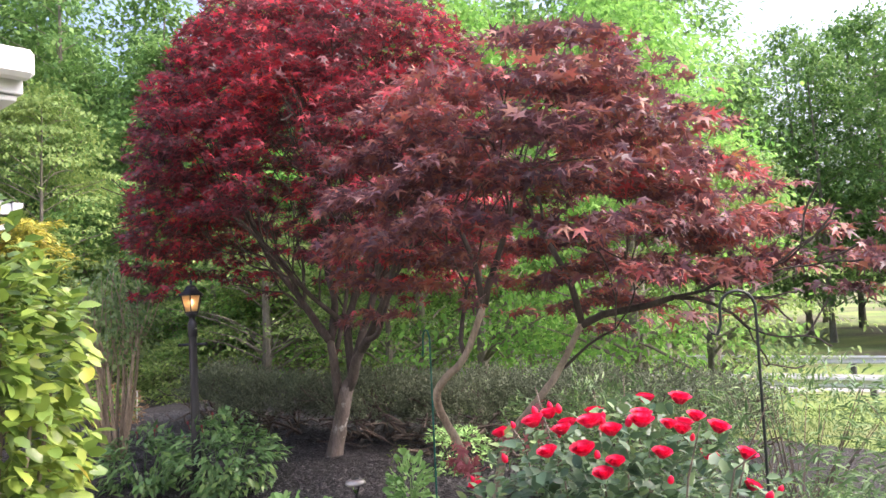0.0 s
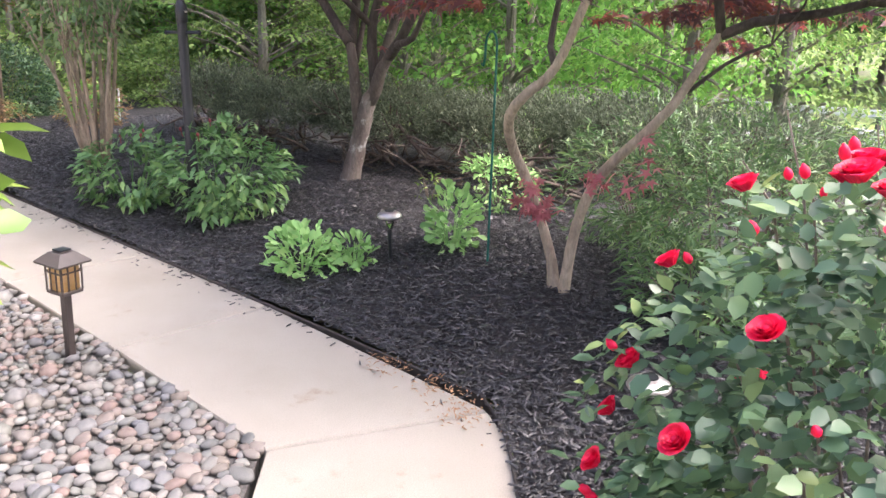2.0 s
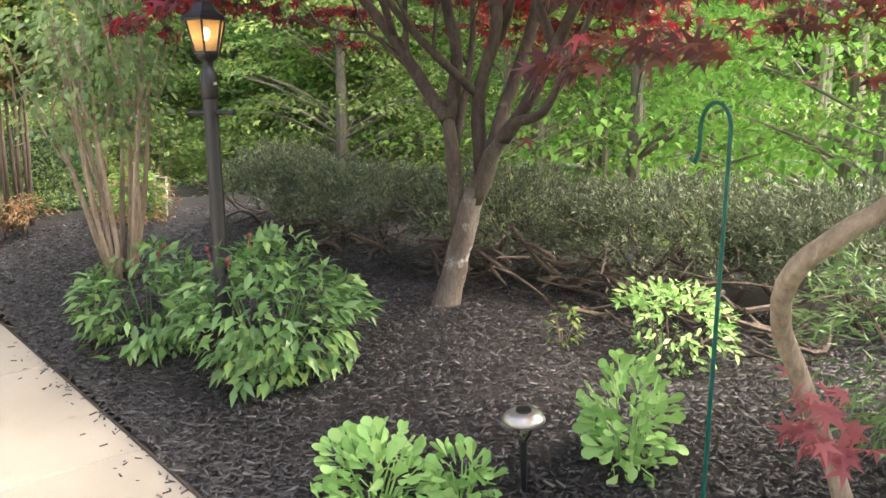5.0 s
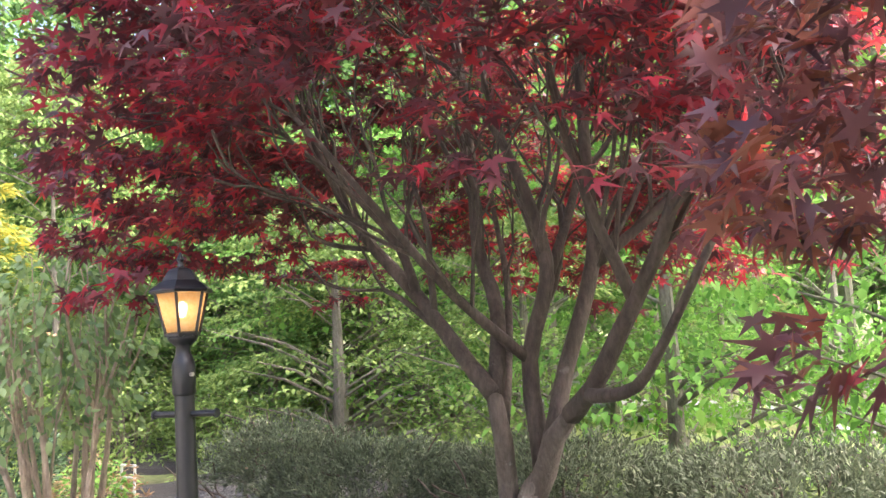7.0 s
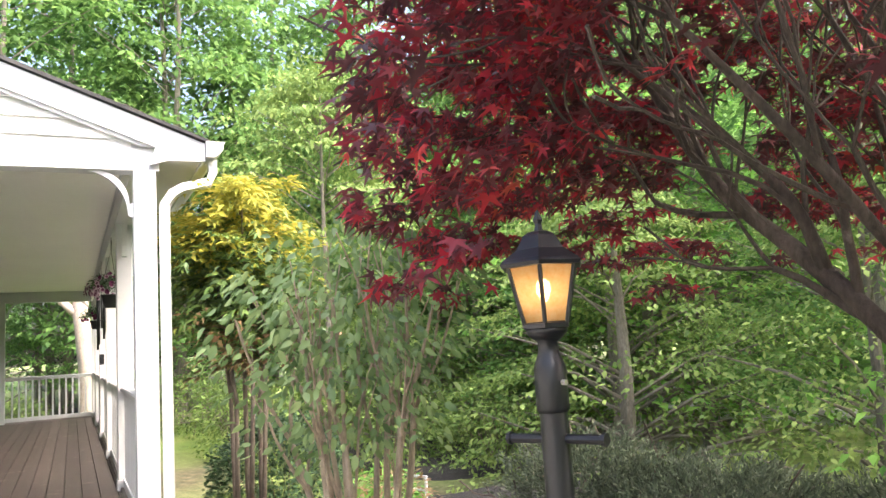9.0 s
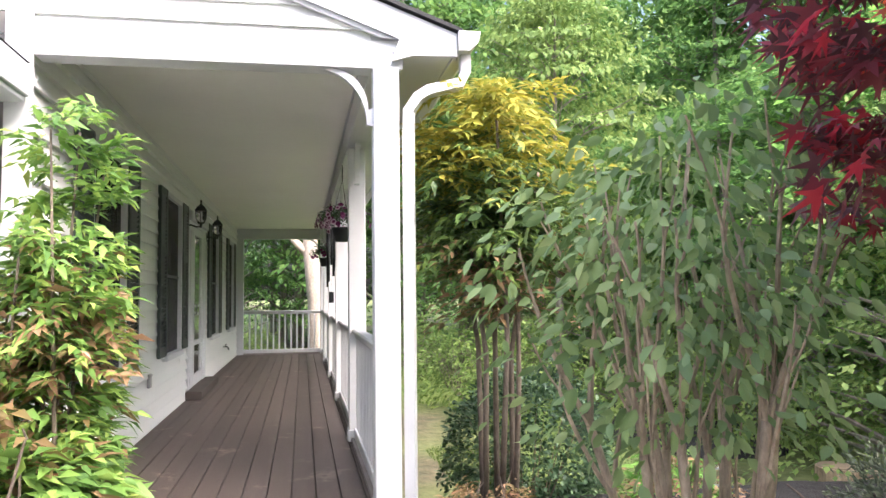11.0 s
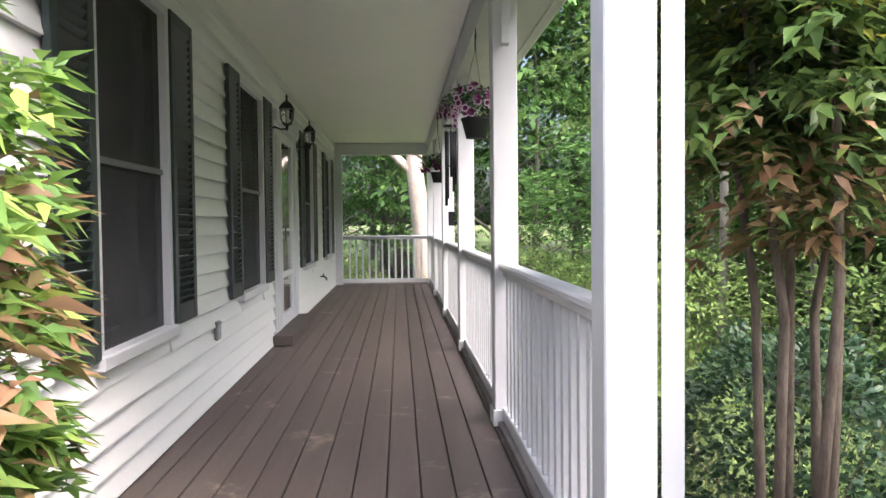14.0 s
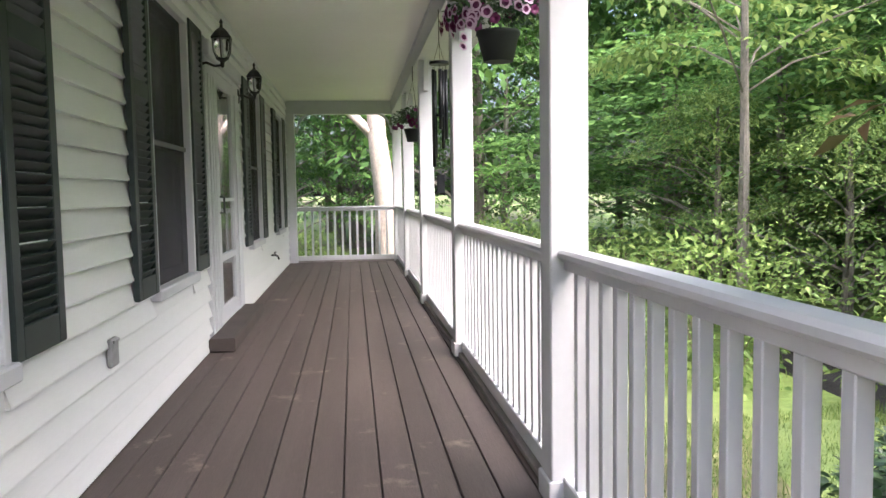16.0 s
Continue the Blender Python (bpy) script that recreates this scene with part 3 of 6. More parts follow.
edge_pts = [(x, bed_edge(x) - 0.012) for x in np.arange(-9.9, 0.8, 0.15)]
eb = Build()
for (x0, y0), (x1, y1) in zip(edge_pts, edge_pts[1:]):
    eb.add([(x0, y0 - .008, -0.2), (x1, y1 - .008, -0.2), (x1, y1 - .008, -0.092), (x0, y0 - .008, -0.092), (x0, y0 + .008, -0.2), (x1, y1 + .008, -0.2), (x1, y1 + .008, -0.092), (x0, y0 + .008, -0.092)],
           [(0, 1, 2, 3), (4, 7, 6, 5), (3, 2, 6, 7)])
eb.tube([(x, y, -0.092) for x, y in edge_pts], 0.009, 6)
tagged(part("garden_edging", eb, M["edging"]), "black plastic edging strip between path and mulch", "edging", kind="structure")


# ---------------------------------------------------------------- river stones
def stone_shape():
    bm = bmesh.new()
    bmesh.ops.create_icosphere(bm, subdivisions=2, radius=1.0)
    o = Vector(rng.uniform(-50, 50, 3))
    for v in bm.verts:
        d = v.co.normalized()
        v.co = d * (1 + 0.28 * noise.noise(d * 1.1 + o) + 0.12 * noise.noise(d * 2.6 + o))
    me = bpy.data.meshes.new("stone")
    bm.to_mesh(me)
    bm.free()
    me.shade_smooth()
    me.materials.append(M["stone"])
    return me


stone_shapes = [stone_shape() for _ in range(9)]
small = bmesh.new()
bmesh.ops.create_icosphere(small, subdivisions=1, radius=1.0)
ico_v = np.array([v.co for v in small.verts])
ico_f = [tuple(v.index for v in f.verts) for f in small.faces]
small.free()


def in_stone_bed(x, y):
    if x < -3.5:
        return 1.3 < y < PATH_Y0 - 0.02
    return y < 2.2 - (x + 3.5) * 1.0 - 0.02 and y > 0.9 - (x + 3.5) * 0.4 - 0.5 and x < -2.3


stone_bed = thing("river_rock_bed", (0, 0, -0.16), "bed of mixed grey and tan river stones beside the path", "river rocks", kind="structure")
bedb = Build()
bedb.prism([(-9.9, 1.3), (-3.6, 1.3), (-2.3, 0.2), (-2.3, 0.98), (-3.5, 2.22), (-9.9, 2.25)], -0.10, 0.03, 'z')
part("gravel_base", bedb, M["grit"], stone_bed)
placed = []
tries = 0
while len(placed) < 3000 and tries < 21000:
    tries += 1
    x, y = -2.4 - 4.6 * rng.random() ** 1.1, rng.uniform(0.5, 2.25)
    r = rng.uniform(0.018, 0.036) if rng.random() < 0.82 else rng.uniform(0.036, 0.055)
    if not in_stone_bed(x, y) or any((x - a) ** 2 + (y - b) ** 2 < (0.72 * (r + c)) ** 2 for a, b, c in placed):
        continue
    placed.append((x, y, r))
near = sorted(placed, key=lambda p: (p[0] + 3.6) ** 2 + (p[1] - 1.9) ** 2)
rest_v, rest_f = [], []
for k, (x, y, r) in enumerate(near):
    sq = Matrix.LocRotScale((x, y, 0.035 + 0.28 * r), Euler((rng.normal(0, .25), rng.normal(0, .25), rng.uniform(0, 6.3))), (r * rng.uniform(1.05, 1.4), r, r * rng.uniform(0.5, 0.72)))
    if k < 290:
        ob = new("stone", stone_shapes[k % 9])
        ob.parent = stone_bed
        ob.matrix_basis = sq
    else:
        base = len(rest_v)
        jit = 1 + rng.normal(0, 0.09, (len(ico_v), 1))
        rest_v += [tuple(sq @ Vector(p)) for p in ico_v * jit]
        rest_f += [tuple(base + i for i in f) for f in ico_f]
me = bpy.data.meshes.new("loose_stones")
me.from_pydata(rest_v, [], rest_f)
me.shade_smooth()
me.materials.append(M["stone"])
tagged(part("loose_stones", me, None, stone_bed), "", kind="stuff")


# ---------------------------------------------------------------- house and porch
WALL_Y, DECK_Z, CEIL_Z, BEAM_Z = 1.262, 0.467, 3.25, 3.02
X_NEAR, X_FAR, RAIL_Y = -10.62, -23.93, 3.147
WINDOWS = [(-12.86, -11.81), (-15.77, -14.71), (-19.83, -18.78), (-22.75, -21.70)]
WIN_Z = (1.10, 2.85)
DOOR = (-17.72, -16.78)
openings = [(a, b, *WIN_Z) for a, b in WINDOWS] + [(DOOR[0], DOOR[1], DECK_Z, 2.70)]
door_surround = (-18.08, -16.36, DECK_Z, 2.84)


def cut(a, b, z0, z1, holes):
    """The stretches of a..b that no hole covers between z0 and z1."""
    out = [(a, b)]
    for h0, h1, hz0, hz1 in holes:
        if hz0 < z1 - 1e-4 and hz1 > z0 + 1e-4:
            out = [s for p, q in out for s in ((p, min(q, h0)), (max(p, h1), q)) if s[1] - s[0] > 0.01]
    return out


wall = thing("wall_north", (0, 0, 0), "white vinyl-sided house wall under the porch", "wall", kind="structure")
core = Build()
for a, b in cut(X_FAR, X_NEAR, DECK_Z, CEIL_Z, openings):
    core.box(a, b, 1.05, WALL_Y - 0.03, -0.2, CEIL_Z, 0.001)
for h0, h1, z0, z1 in openings:
    core.box(h0, h1, 1.05, WALL_Y - 0.03, z1, CEIL_Z, 0.001)
    core.box(h0, h1, 1.05, WALL_Y - 0.03, -0.2, z0, 0.001)
part("wall_core", core, M["inside"], wall)
step = 0.125
z = DECK_Z + 0.01
siding_holes = openings[:4] + [door_surround]
while z < CEIL_Z - 0.01:
    z1 = min(z + step, CEIL_Z)
    for a, b in cut(X_FAR, X_NEAR, z, z1, siding_holes):
        part("siding_board", Build().prism([(WALL_Y - 0.028, z), (WALL_Y + 0.012, z), (WALL_Y + 0.012, z + 0.008), (WALL_Y - 0.022, z1 + 0.008), (WALL_Y - 0.028, z1 + 0.008)], a, b, 'x'), M["siding"], wall)
    for h0, h1, hz0, hz1 in siding_holes:
        for za, zb in ((z, hz0), (hz1, z1)):
            if z < za + 1e-4 and zb - za > 0.008 and zb <= z1 and za >= z and zb - za < step - 1e-4:
                part("siding_board", Build().prism([(WALL_Y - 0.028, za), (WALL_Y - 0.004, za), (WALL_Y - 0.010, zb), (WALL_Y - 0.028, zb)], h0, h1, 'x'), M["siding"], wall)
    z += step
for x in (X_NEAR + 0.03, X_FAR - 0.03):
    part("corner_board", Build().box(x - 0.05, x + 0.05, 1.16, WALL_Y + 0.012, -0.1, CEIL_Z, 0.003), M["white"], wall)

# the rest of the house, with dim rooms
house = thing("house_body", (0, 0, 0), "white-sided house body behind the porch wall", "house", kind="structure")
hb = Build()
hb.box(X_FAR, X_NEAR, -7.0, -6.8, -0.3, CEIL_Z, 0.002)
hb.box(X_FAR, X_FAR + 0.2, -6.8, 1.05, -0.3, CEIL_Z, 0.002)
hb.box(X_NEAR - 0.2, X_NEAR, -6.8, 1.05, -0.3, CEIL_Z, 0.002)
hb.box(X_FAR, X_NEAR, -6.8, 1.05, -0.3, DECK_Z, 0.002)
hb.box(X_FAR + .2, X_NEAR - .2, -2.2, -2.1, DECK_Z, CEIL_Z, 0.002)
part("outer_wall", hb, M["inside"], house)
part("upper_wall", Build().box(-23.8, -11.0, -6.5, 1.75, 3.85, 6.2, 0.004), M["siding"], house, "plain white upper storey above the porch roof")
part("room_ceiling", Build().box(X_FAR, X_NEAR, -6.8, 1.05, CEIL_Z + 0.003, CEIL_Z + 0.1, 0.002), M["inside"], house)

deck = thing("porch_floor", (0, 0, 0), "brown-stained plank porch floor", "porch floor", kind="structure")
cuts = [WALL_Y] + [1.381 + 0.1535 * i for i in range(12)] + [RAIL_Y + 0.075]
for i, (y0, y1) in enumerate(zip(cuts, cuts[1:])):
    part("plank", Build().box(X_NEAR + 0.198, X_FAR + 0.002, y0 + 0.0035, y1 - 0.0035, DECK_Z - 0.035, DECK_Z + 0.001 * ((i * 5) % 3), 0.003), M["deck"], deck)
part("joist_rim", Build().box(X_NEAR + 0.17, X_FAR, WALL_Y + 0.01, RAIL_Y + 0.04, -0.2, DECK_Z - 0.045, 0.003), M["deck_kick"], deck)
for i, (x0, zt) in enumerate(((X_NEAR + 0.21, DECK_Z - 0.19), (X_NEAR + 0.51, DECK_Z - 0.38))):
    st = tagged(part("porch_step", Build().box(x0, x0 + 0.3, 1.95, 3.1, -0.2, zt, 0.008), M["deck_kick"]), "brown wooden step up to the porch", "step", "porch steps", "structure")

tagged(part("ceiling", Build().box(X_FAR, X_NEAR, WALL_Y - 0.01, RAIL_Y - 0.07, CEIL_Z, CEIL_Z + 0.05, 0.002), M["ceiling"]), "smooth cream-white painted porch ceiling", "ceiling", kind="structure")

beam = thing("porch_beam", (0, 0, 0), "white boxed beam round the porch ceiling", "beam", kind="structure")
part("long_beam", Build().box(X_FAR - 0.07, X_NEAR - 0.012, RAIL_Y - 0.085, RAIL_Y + 0.085, BEAM_Z, CEIL_Z + 0.04, 0.004), M["white"], beam)
part("near_beam", Build().box(X_NEAR - 0.16, X_NEAR, WALL_Y + 0.01, RAIL_Y + 0.1, BEAM_Z - 0.006, BEAM_Z + 0.10, 0.004), M["white"], beam)
part("far_beam", Build().box(X_FAR - 0.07, X_FAR + 0.09, WALL_Y + 0.002, RAIL_Y - 0.09, BEAM_Z, CEIL_Z - 0.003, 0.004), M["white"], beam)
part("cove_trim", Build().box(X_FAR + 0.1, X_NEAR - 0.17, RAIL_Y - 0.10, RAIL_Y - 0.087, CEIL_Z - 0.03, CEIL_Z - 0.004, 0.003), M["white"], beam)

# gable end: clapboards, rake board
SLOPE, EAVE_Y, EAVE_Z = 0.374, 3.558, 3.222


def roof_z(y):
    return EAVE_Z + (EAVE_Y - y) * SLOPE


gable = thing("gable_wall", (0, 0, 0), "white clapboard gable over the porch end", "gable", kind="structure")
z = BEAM_Z + 0.095
while z < roof_z(-2.7) - 0.2:
    z1 = z + 0.125
    yr = EAVE_Y - (z + 0.17 - EAVE_Z) / SLOPE - 0.05
    if yr > -2.6:
        part("siding_board", Build().prism([(X_NEAR - 0.05, z), (X_NEAR + 0.0, z), (X_NEAR + 0.0, z + 0.006), (X_NEAR - 0.026, z1 + 0.008), (X_NEAR - 0.05, z1 + 0.008)], -6.9, min(yr, RAIL_Y + 0.1), 'y'), M["siding"], gable)
    z = z1
rb = Build()
for y0, y1 in ((EAVE_Y, -2.7),):
    rb.prism([(y0, roof_z(y0) - 0.15), (y0, roof_z(y0)), (y1, roof_z(y1)), (y1, roof_z(y1) - 0.17), (3.22, roof_z(3.22) - 0.17), (3.18, roof_z(3.22) - 0.30), (3.3, 3.085), (EAVE_Y, 3.09)], X_NEAR + 0.012, X_NEAR + 0.05, 'x')
part("rake_board", rb, M["white"], gable)
part("rake_moulding", Build().prism([(3.2, roof_z(3.2) - 0.168), (-2.7, roof_z(-2.7) - 0.168), (-2.7, roof_z(-2.7) - 0.198), (3.12, roof_z(3.12) - 0.198)], X_NEAR + 0.004, X_NEAR + 0.03, 'x'), M["white"], gable)

roof = thing("roof", (0, 0, 0), "dark asphalt shingle roof with white fascia", "roof", kind="structure")
yr = -2.7
part("roof_slope", Build().prism([(EAVE_Y + 0.03, EAVE_Z + 0.002), (EAVE_Y + 0.03, EAVE_Z + 0.025), (yr, roof_z(yr) + 0.05), (yr, roof_z(yr) + 0.002)], X_FAR - 0.3, X_NEAR + 0.075, 'x'), M["roof"], roof)
part("roof_slope", Build().prism([(yr - 0.002, roof_z(yr) + 0.05), (yr - 0.002, roof_z(yr)), (-9.0, roof_z(yr) - 6.3 * SLOPE), (-9.0, roof_z(yr) - 6.3 * SLOPE + 0.05)], X_FAR - 0.3, X_NEAR + 0.075, 'x'), M["roof"], roof)
part("fascia", Build().box(X_FAR - 0.3, X_NEAR + 0.01, EAVE_Y - 0.02, EAVE_Y, 3.09, EAVE_Z - 0.003, 0.003), M["white"], roof)
part("soffit", Build().box(X_FAR - 0.3, X_NEAR + 0.01, RAIL_Y + 0.087, EAVE_Y - 0.022, 3.10, 3.115, 0.002), M["white"], roof)
gut = thing("gutter", (0, 0, 0), "white metal gutter and downspout at the porch corner", "gutter")
gp = [(EAVE_Y + 0.004, 3.235), (EAVE_Y + 0.004, 3.12), (EAVE_Y + 0.07, 3.12), (EAVE_Y + 0.12, 3.17), (EAVE_Y + 0.135, 3.235), (EAVE_Y + 0.125, 3.235), (EAVE_Y + 0.11, 3.18), (EAVE_Y + 0.065, 3.135), (EAVE_Y + 0.014, 3.135), (EAVE_Y + 0.014, 3.235)]
part("trough", Build().prism(gp, X_FAR - 0.3, X_NEAR + 0.07, 'x'), M["white"], gut)
part("end_cap", Build().prism(gp[:5], X_NEAR + 0.071, X_NEAR + 0.078, 'x'), M["white"], gut)
sp = [(EAVE_Y + 0.06, 3.12), (EAVE_Y + 0.06, 3.02), (EAVE_Y + 0.03, 2.95), (3.4, 2.90), (3.34, 2.86), (3.285, 2.78), (3.28, 2.6), (3.28, 0.1), (3.31, -0.02)]
db = Build()
db.tube([(X_NEAR - 0.03, y, zz) for y, zz in sp], 0.043, 4)
part("downspout", db, M["white"], gut, "white square downspout")


# posts, brackets, rails
def post(x):
    p = thing("porch_post", (x, RAIL_Y, DECK_Z), "square white painted wooden porch post", "post", "porch posts")
    part("shaft", Build().box(-0.073, 0.073, -0.073, 0.073, 0.0, BEAM_Z - DECK_Z, 0.006), M["white"], p)
    part("corner_trim", Build().box(-0.078, 0.02, 0.0735, 0.081, 0.02, BEAM_Z - DECK_Z - 0.02, 0.003), M["white"], p)
    part("base_block", Build().box(-0.084, 0.084, -0.084, 0.086, 0.003, 0.10, 0.004), M["white"], p)
    return p


def bracket(at):
    """A curved corner brace, in its own plane x-z, arm along -x."""
    b = thing("corner_bracket", at, "white curved wooden bracket under the porch beam", "bracket", "corner brackets")
    out, n = [], 10
    for i in range(n + 1):
        a = radians(90 * i / n)
        out.append((-0.31 + 0.31 * math.sin(a) * 0.88, -0.31 * (1 - math.cos(a)) - 0.008))
    poly = out + [(0.0, -0.33), (0.0, -0.22)] + [(-0.235 + 0.205 * math.sin(radians(90 * (n - i) / n)), -0.235 * (1 - math.cos(radians(90 * (n - i) / n)))) for i in range(n + 1)]
    part("brace", Build().prism(poly, -0.022, 0.022, 'y'), M["white"], b)
    return b


POSTS = [-10.672, -13.12, -15.81, -18.49, -21.17, -23.86]
for x in POSTS:
    post(x)
flip = Matrix.Rotation(math.pi, 4, 'Z')
for x in POSTS[1:]:
    bracket(Matrix.Translation((x + 0.068, RAIL_Y, BEAM_Z)) @ flip)
for x in POSTS[:-1]:
    bracket(Matrix.Translation((x - 0.068, RAIL_Y, BEAM_Z)))
qz = Matrix.Rotation(math.pi / 2, 4, 'Z')
bracket(Matrix.Translation((POSTS[0], RAIL_Y - 0.068, BEAM_Z - 0.006)) @ qz)
bracket(Matrix.Translation((POSTS[-1], RAIL_Y - 0.068, BEAM_Z)) @ qz)
bracket(Matrix.Translation((POSTS[-1], WALL_Y + 0.16, BEAM_Z)) @ Matrix.Rotation(-math.pi / 2, 4, 'Z'))
half = thing("wall_post", (POSTS[-1], WALL_Y + 0.09, DECK_Z), "white half post against the house wall", "post")
part("shaft", Build().box(-0.07, 0.07, -0.092, 0.05, 0.0, BEAM_Z - DECK_Z, 0.006), M["white"], half)


def railing(a, b, along):
    """A rail section between two ends. along: 'x' or 'y'."""
    L = abs(b - a)
    m = Matrix.Translation((min(a, b), RAIL_Y, DECK_Z)) if along == 'x' else Matrix.Translation((POSTS[-1], min(a, b), DECK_Z)) @ qz
    r = thing("porch_railing", m, "white painted porch railing with square balusters", "railing", "porch railings")
    part("top_rail", Build().box(0, L, -0.048, 0.048, 0.925, 0.965, 0.012), M["white"], r)
    part("under_rail", Build().box(0, L, -0.02, 0.02, 0.888, 0.923, 0.004), M["white"], r)
    part("bottom_rail", Build().box(0, L, -0.028, 0.028, 0.035, 0.115, 0.005), M["white"], r)
    part("sill_strip", Build().box(0, L, -0.055, 0.045, 0.003, 0.033, 0.004), M["sill"], r, "brown sill strip under the rail")
    n = int(round(L / 0.133))
    me = Build().box(-0.018, 0.018, -0.018, 0.018, 0.113, 0.890, 0.003).mesh("baluster", M["white"])
    for i in range(1, n):
        o = part("baluster", me, None, r)
        o.matrix_basis = Matrix.Translation((L * i / n, 0, 0))
    return r


for a, b in zip(POSTS, POSTS[1:]):
    railing(b + 0.071, a - 0.071, 'x')
railing(WALL_Y + 0.145, RAIL_Y - 0.071, 'y')


# windows with screens and sashes
def window(i, x0, x1):
    w = thing(f"window_{i}", ((x0 + x1) / 2, WALL_Y, WIN_Z[0]), "white-framed sash window with dark insect screen", "window", "porch windows", "structure")
    h, W = WIN_Z[1] - WIN_Z[0], (x1 - x0) / 2
    fr = Build()
    fr.box(-W, -W + 0.045, -0.05, 0.025, 0.0, h, 0.004)
    fr.box(W - 0.045, W, -0.05, 0.025, 0.0, h, 0.004)
    fr.box(-W + 0.045, W - 0.045, -0.05, 0.025, h - 0.05, h, 0.004)
    part("window_frame", fr, M["white"], w)
    part("window_sill", Build().box(-W - 0.02, W + 0.02, -0.05, 0.05, -0.035, 0.03, 0.008), M["white"], w)
    mid = h * 0.49
    s = Build()
    for za, zb, yy in ((0.03, mid + 0.02, -0.05), (mid - 0.02, h - 0.05, -0.08)):
        s.box(-W + 0.046, -W + 0.10, yy - 0.03, yy, za, zb, 0.003).box(W - 0.10, W - 0.046, yy - 0.03, yy, za, zb, 0.003)
        s.box(-W + 0.1, W - 0.1, yy - 0.03, yy, za, za + 0.07, 0.003).box(-W + 0.1, W - 0.1, yy - 0.03, yy, zb - 0.045, zb, 0.003)
    part("sash", s, M["sash"], w, "grey sash behind the screen")
    part("pane", Build().box(-W + 0.1, W - 0.1, -0.068, -0.062, 0.1, mid - 0.025, 0.001), M["glass"], w).visible_shadow = False
    part("pane", Build().box(-W + 0.1, W - 0.1, -0.098, -0.092, mid + 0.05, h - 0.095, 0.001), M["glass"], w).visible_shadow = False
    part("insect_screen", Build().box(-W + 0.046, W - 0.046, -0.022, -0.019, 0.03, h - 0.05, 0.0005), M["mesh"], w, "dark insect screen").visible_shadow = False
    part("screen_rail", Build().box(-W + 0.045, W - 0.045, -0.018, -0.006, mid - 0.015, mid + 0.015, 0.003), M["sash"], w)
    # added dark sheet behind the panes, in place of the unlit room
    part("room_dark_sheet", Build().box(-W + 0.05, W - 0.05, -0.16, -0.15, 0.0, h, 0.001), M["room_dark"], w, "added dark sheet standing for the unlit room")
    return w


def shutter(x0, x1):
    W, h = (x1 - x0) / 2, WIN_Z[1] - WIN_Z[0] - 0.02
    s = thing("shutter", ((x0 + x1) / 2, WALL_Y + 0.002, WIN_Z[0] + 0.02), "dark green louvred window shutter", "shutter", "window shutters")
    f = Build()
    f.box(-W, -W + 0.065, 0.0, 0.034, 0, h, 0.004).box(W - 0.065, W, 0.0, 0.034, 0, h, 0.004)
    for za, zb in ((0, 0.11), (h * 0.60, h * 0.60 + 0.085), (h - 0.075, h)):
        f.box(-W + 0.0655, W - 0.0655, 0.001, 0.033, za, zb, 0.003)
    part("shutter_frame", f, M["shutter"], s)
    part("backing", Build().box(-W + 0.06, W - 0.06, -0.001, 0.006, 0.05, h - 0.05, 0.001), M["shutter"], s)
    tilt = Matrix.Rotation(radians(-38), 4, 'X')
    me = Build().box(-W + 0.066, W - 0.066, -0.003, 0.003, -0.021, 0.021, 0.001).mesh("slat", M["shutter"])
    for za, zb in ((0.125, h * 0.6 - 0.012), (h * 0.6 + 0.10, h - 0.09)):
        n = int((zb - za) / 0.039)
        for k in range(n + 1):
            o = part("slat", me, None, s)
            o.matrix_basis = Matrix.Translation((0, 0.02, za + (zb - za) * k / n)) @ tilt
    return s


for i, (a, b) in enumerate(WINDOWS):
    window(i + 1, a, b)
    shutter(a - 0.445, a - 0.012)
    shutter(b + 0.012, b + 0.41)

# front door with storm door, surround and step
dr = thing("door_1", ((DOOR[0] + DOOR[1]) / 2, WALL_Y, DECK_Z + 0.11), "white front door with full-glass storm door", "door", kind="structure")
hw, dh = (DOOR[1] - DOOR[0]) / 2, 2.08
sd = Build()
sd.box(-hw + 0.003, -hw + 0.10, -0.02, 0.02, 0.0, dh, 0.004).box(hw - 0.10, hw - 0.003, -0.02, 0.02, 0.0, dh, 0.004)
sd.box(-hw + 0.1, hw - 0.1, -0.02, 0.02, dh - 0.1, dh, 0.004).box(-hw + 0.1, hw - 0.1, -0.02, 0.02, 0.0, 0.14, 0.004)
sd.box(-hw + 0.1, hw - 0.1, -0.02, 0.02, 0.52, 0.58, 0.004).box(-hw + 0.1, hw - 0.1, -0.015, 0.015, 1.02, 1.05, 0.004)
part("storm_door", sd, M["white"], dr)
for za, zb in ((0.14, 0.52), (0.58, 1.02), (1.05, dh - 0.1)):
    part("pane", Build().box(-hw + 0.1, hw - 0.1, -0.006, 0.0, za, zb, 0.001), M["glass"], dr).visible_shadow = False
part("inner_door", Build().box(-hw + 0.003, hw - 0.003, -0.13, -0.09, 0.0, dh, 0.004), M["shutter"], dr, "dark inner door behind the glass")
hd = Build()
hd.tube([(hw - 0.06, 0.02, 0.93), (hw - 0.06, 0.055, 0.93), (hw - 0.06, 0.055, 1.06), (hw - 0.06, 0.02, 1.06)], 0.009, 6)
part("door_handle", hd, M["black"], dr, "black door pull")
su = thing("door_surround", ((DOOR[0] + DOOR[1]) / 2, WALL_Y, DECK_Z), "white fluted door surround with crosshead", "door trim", kind="structure")
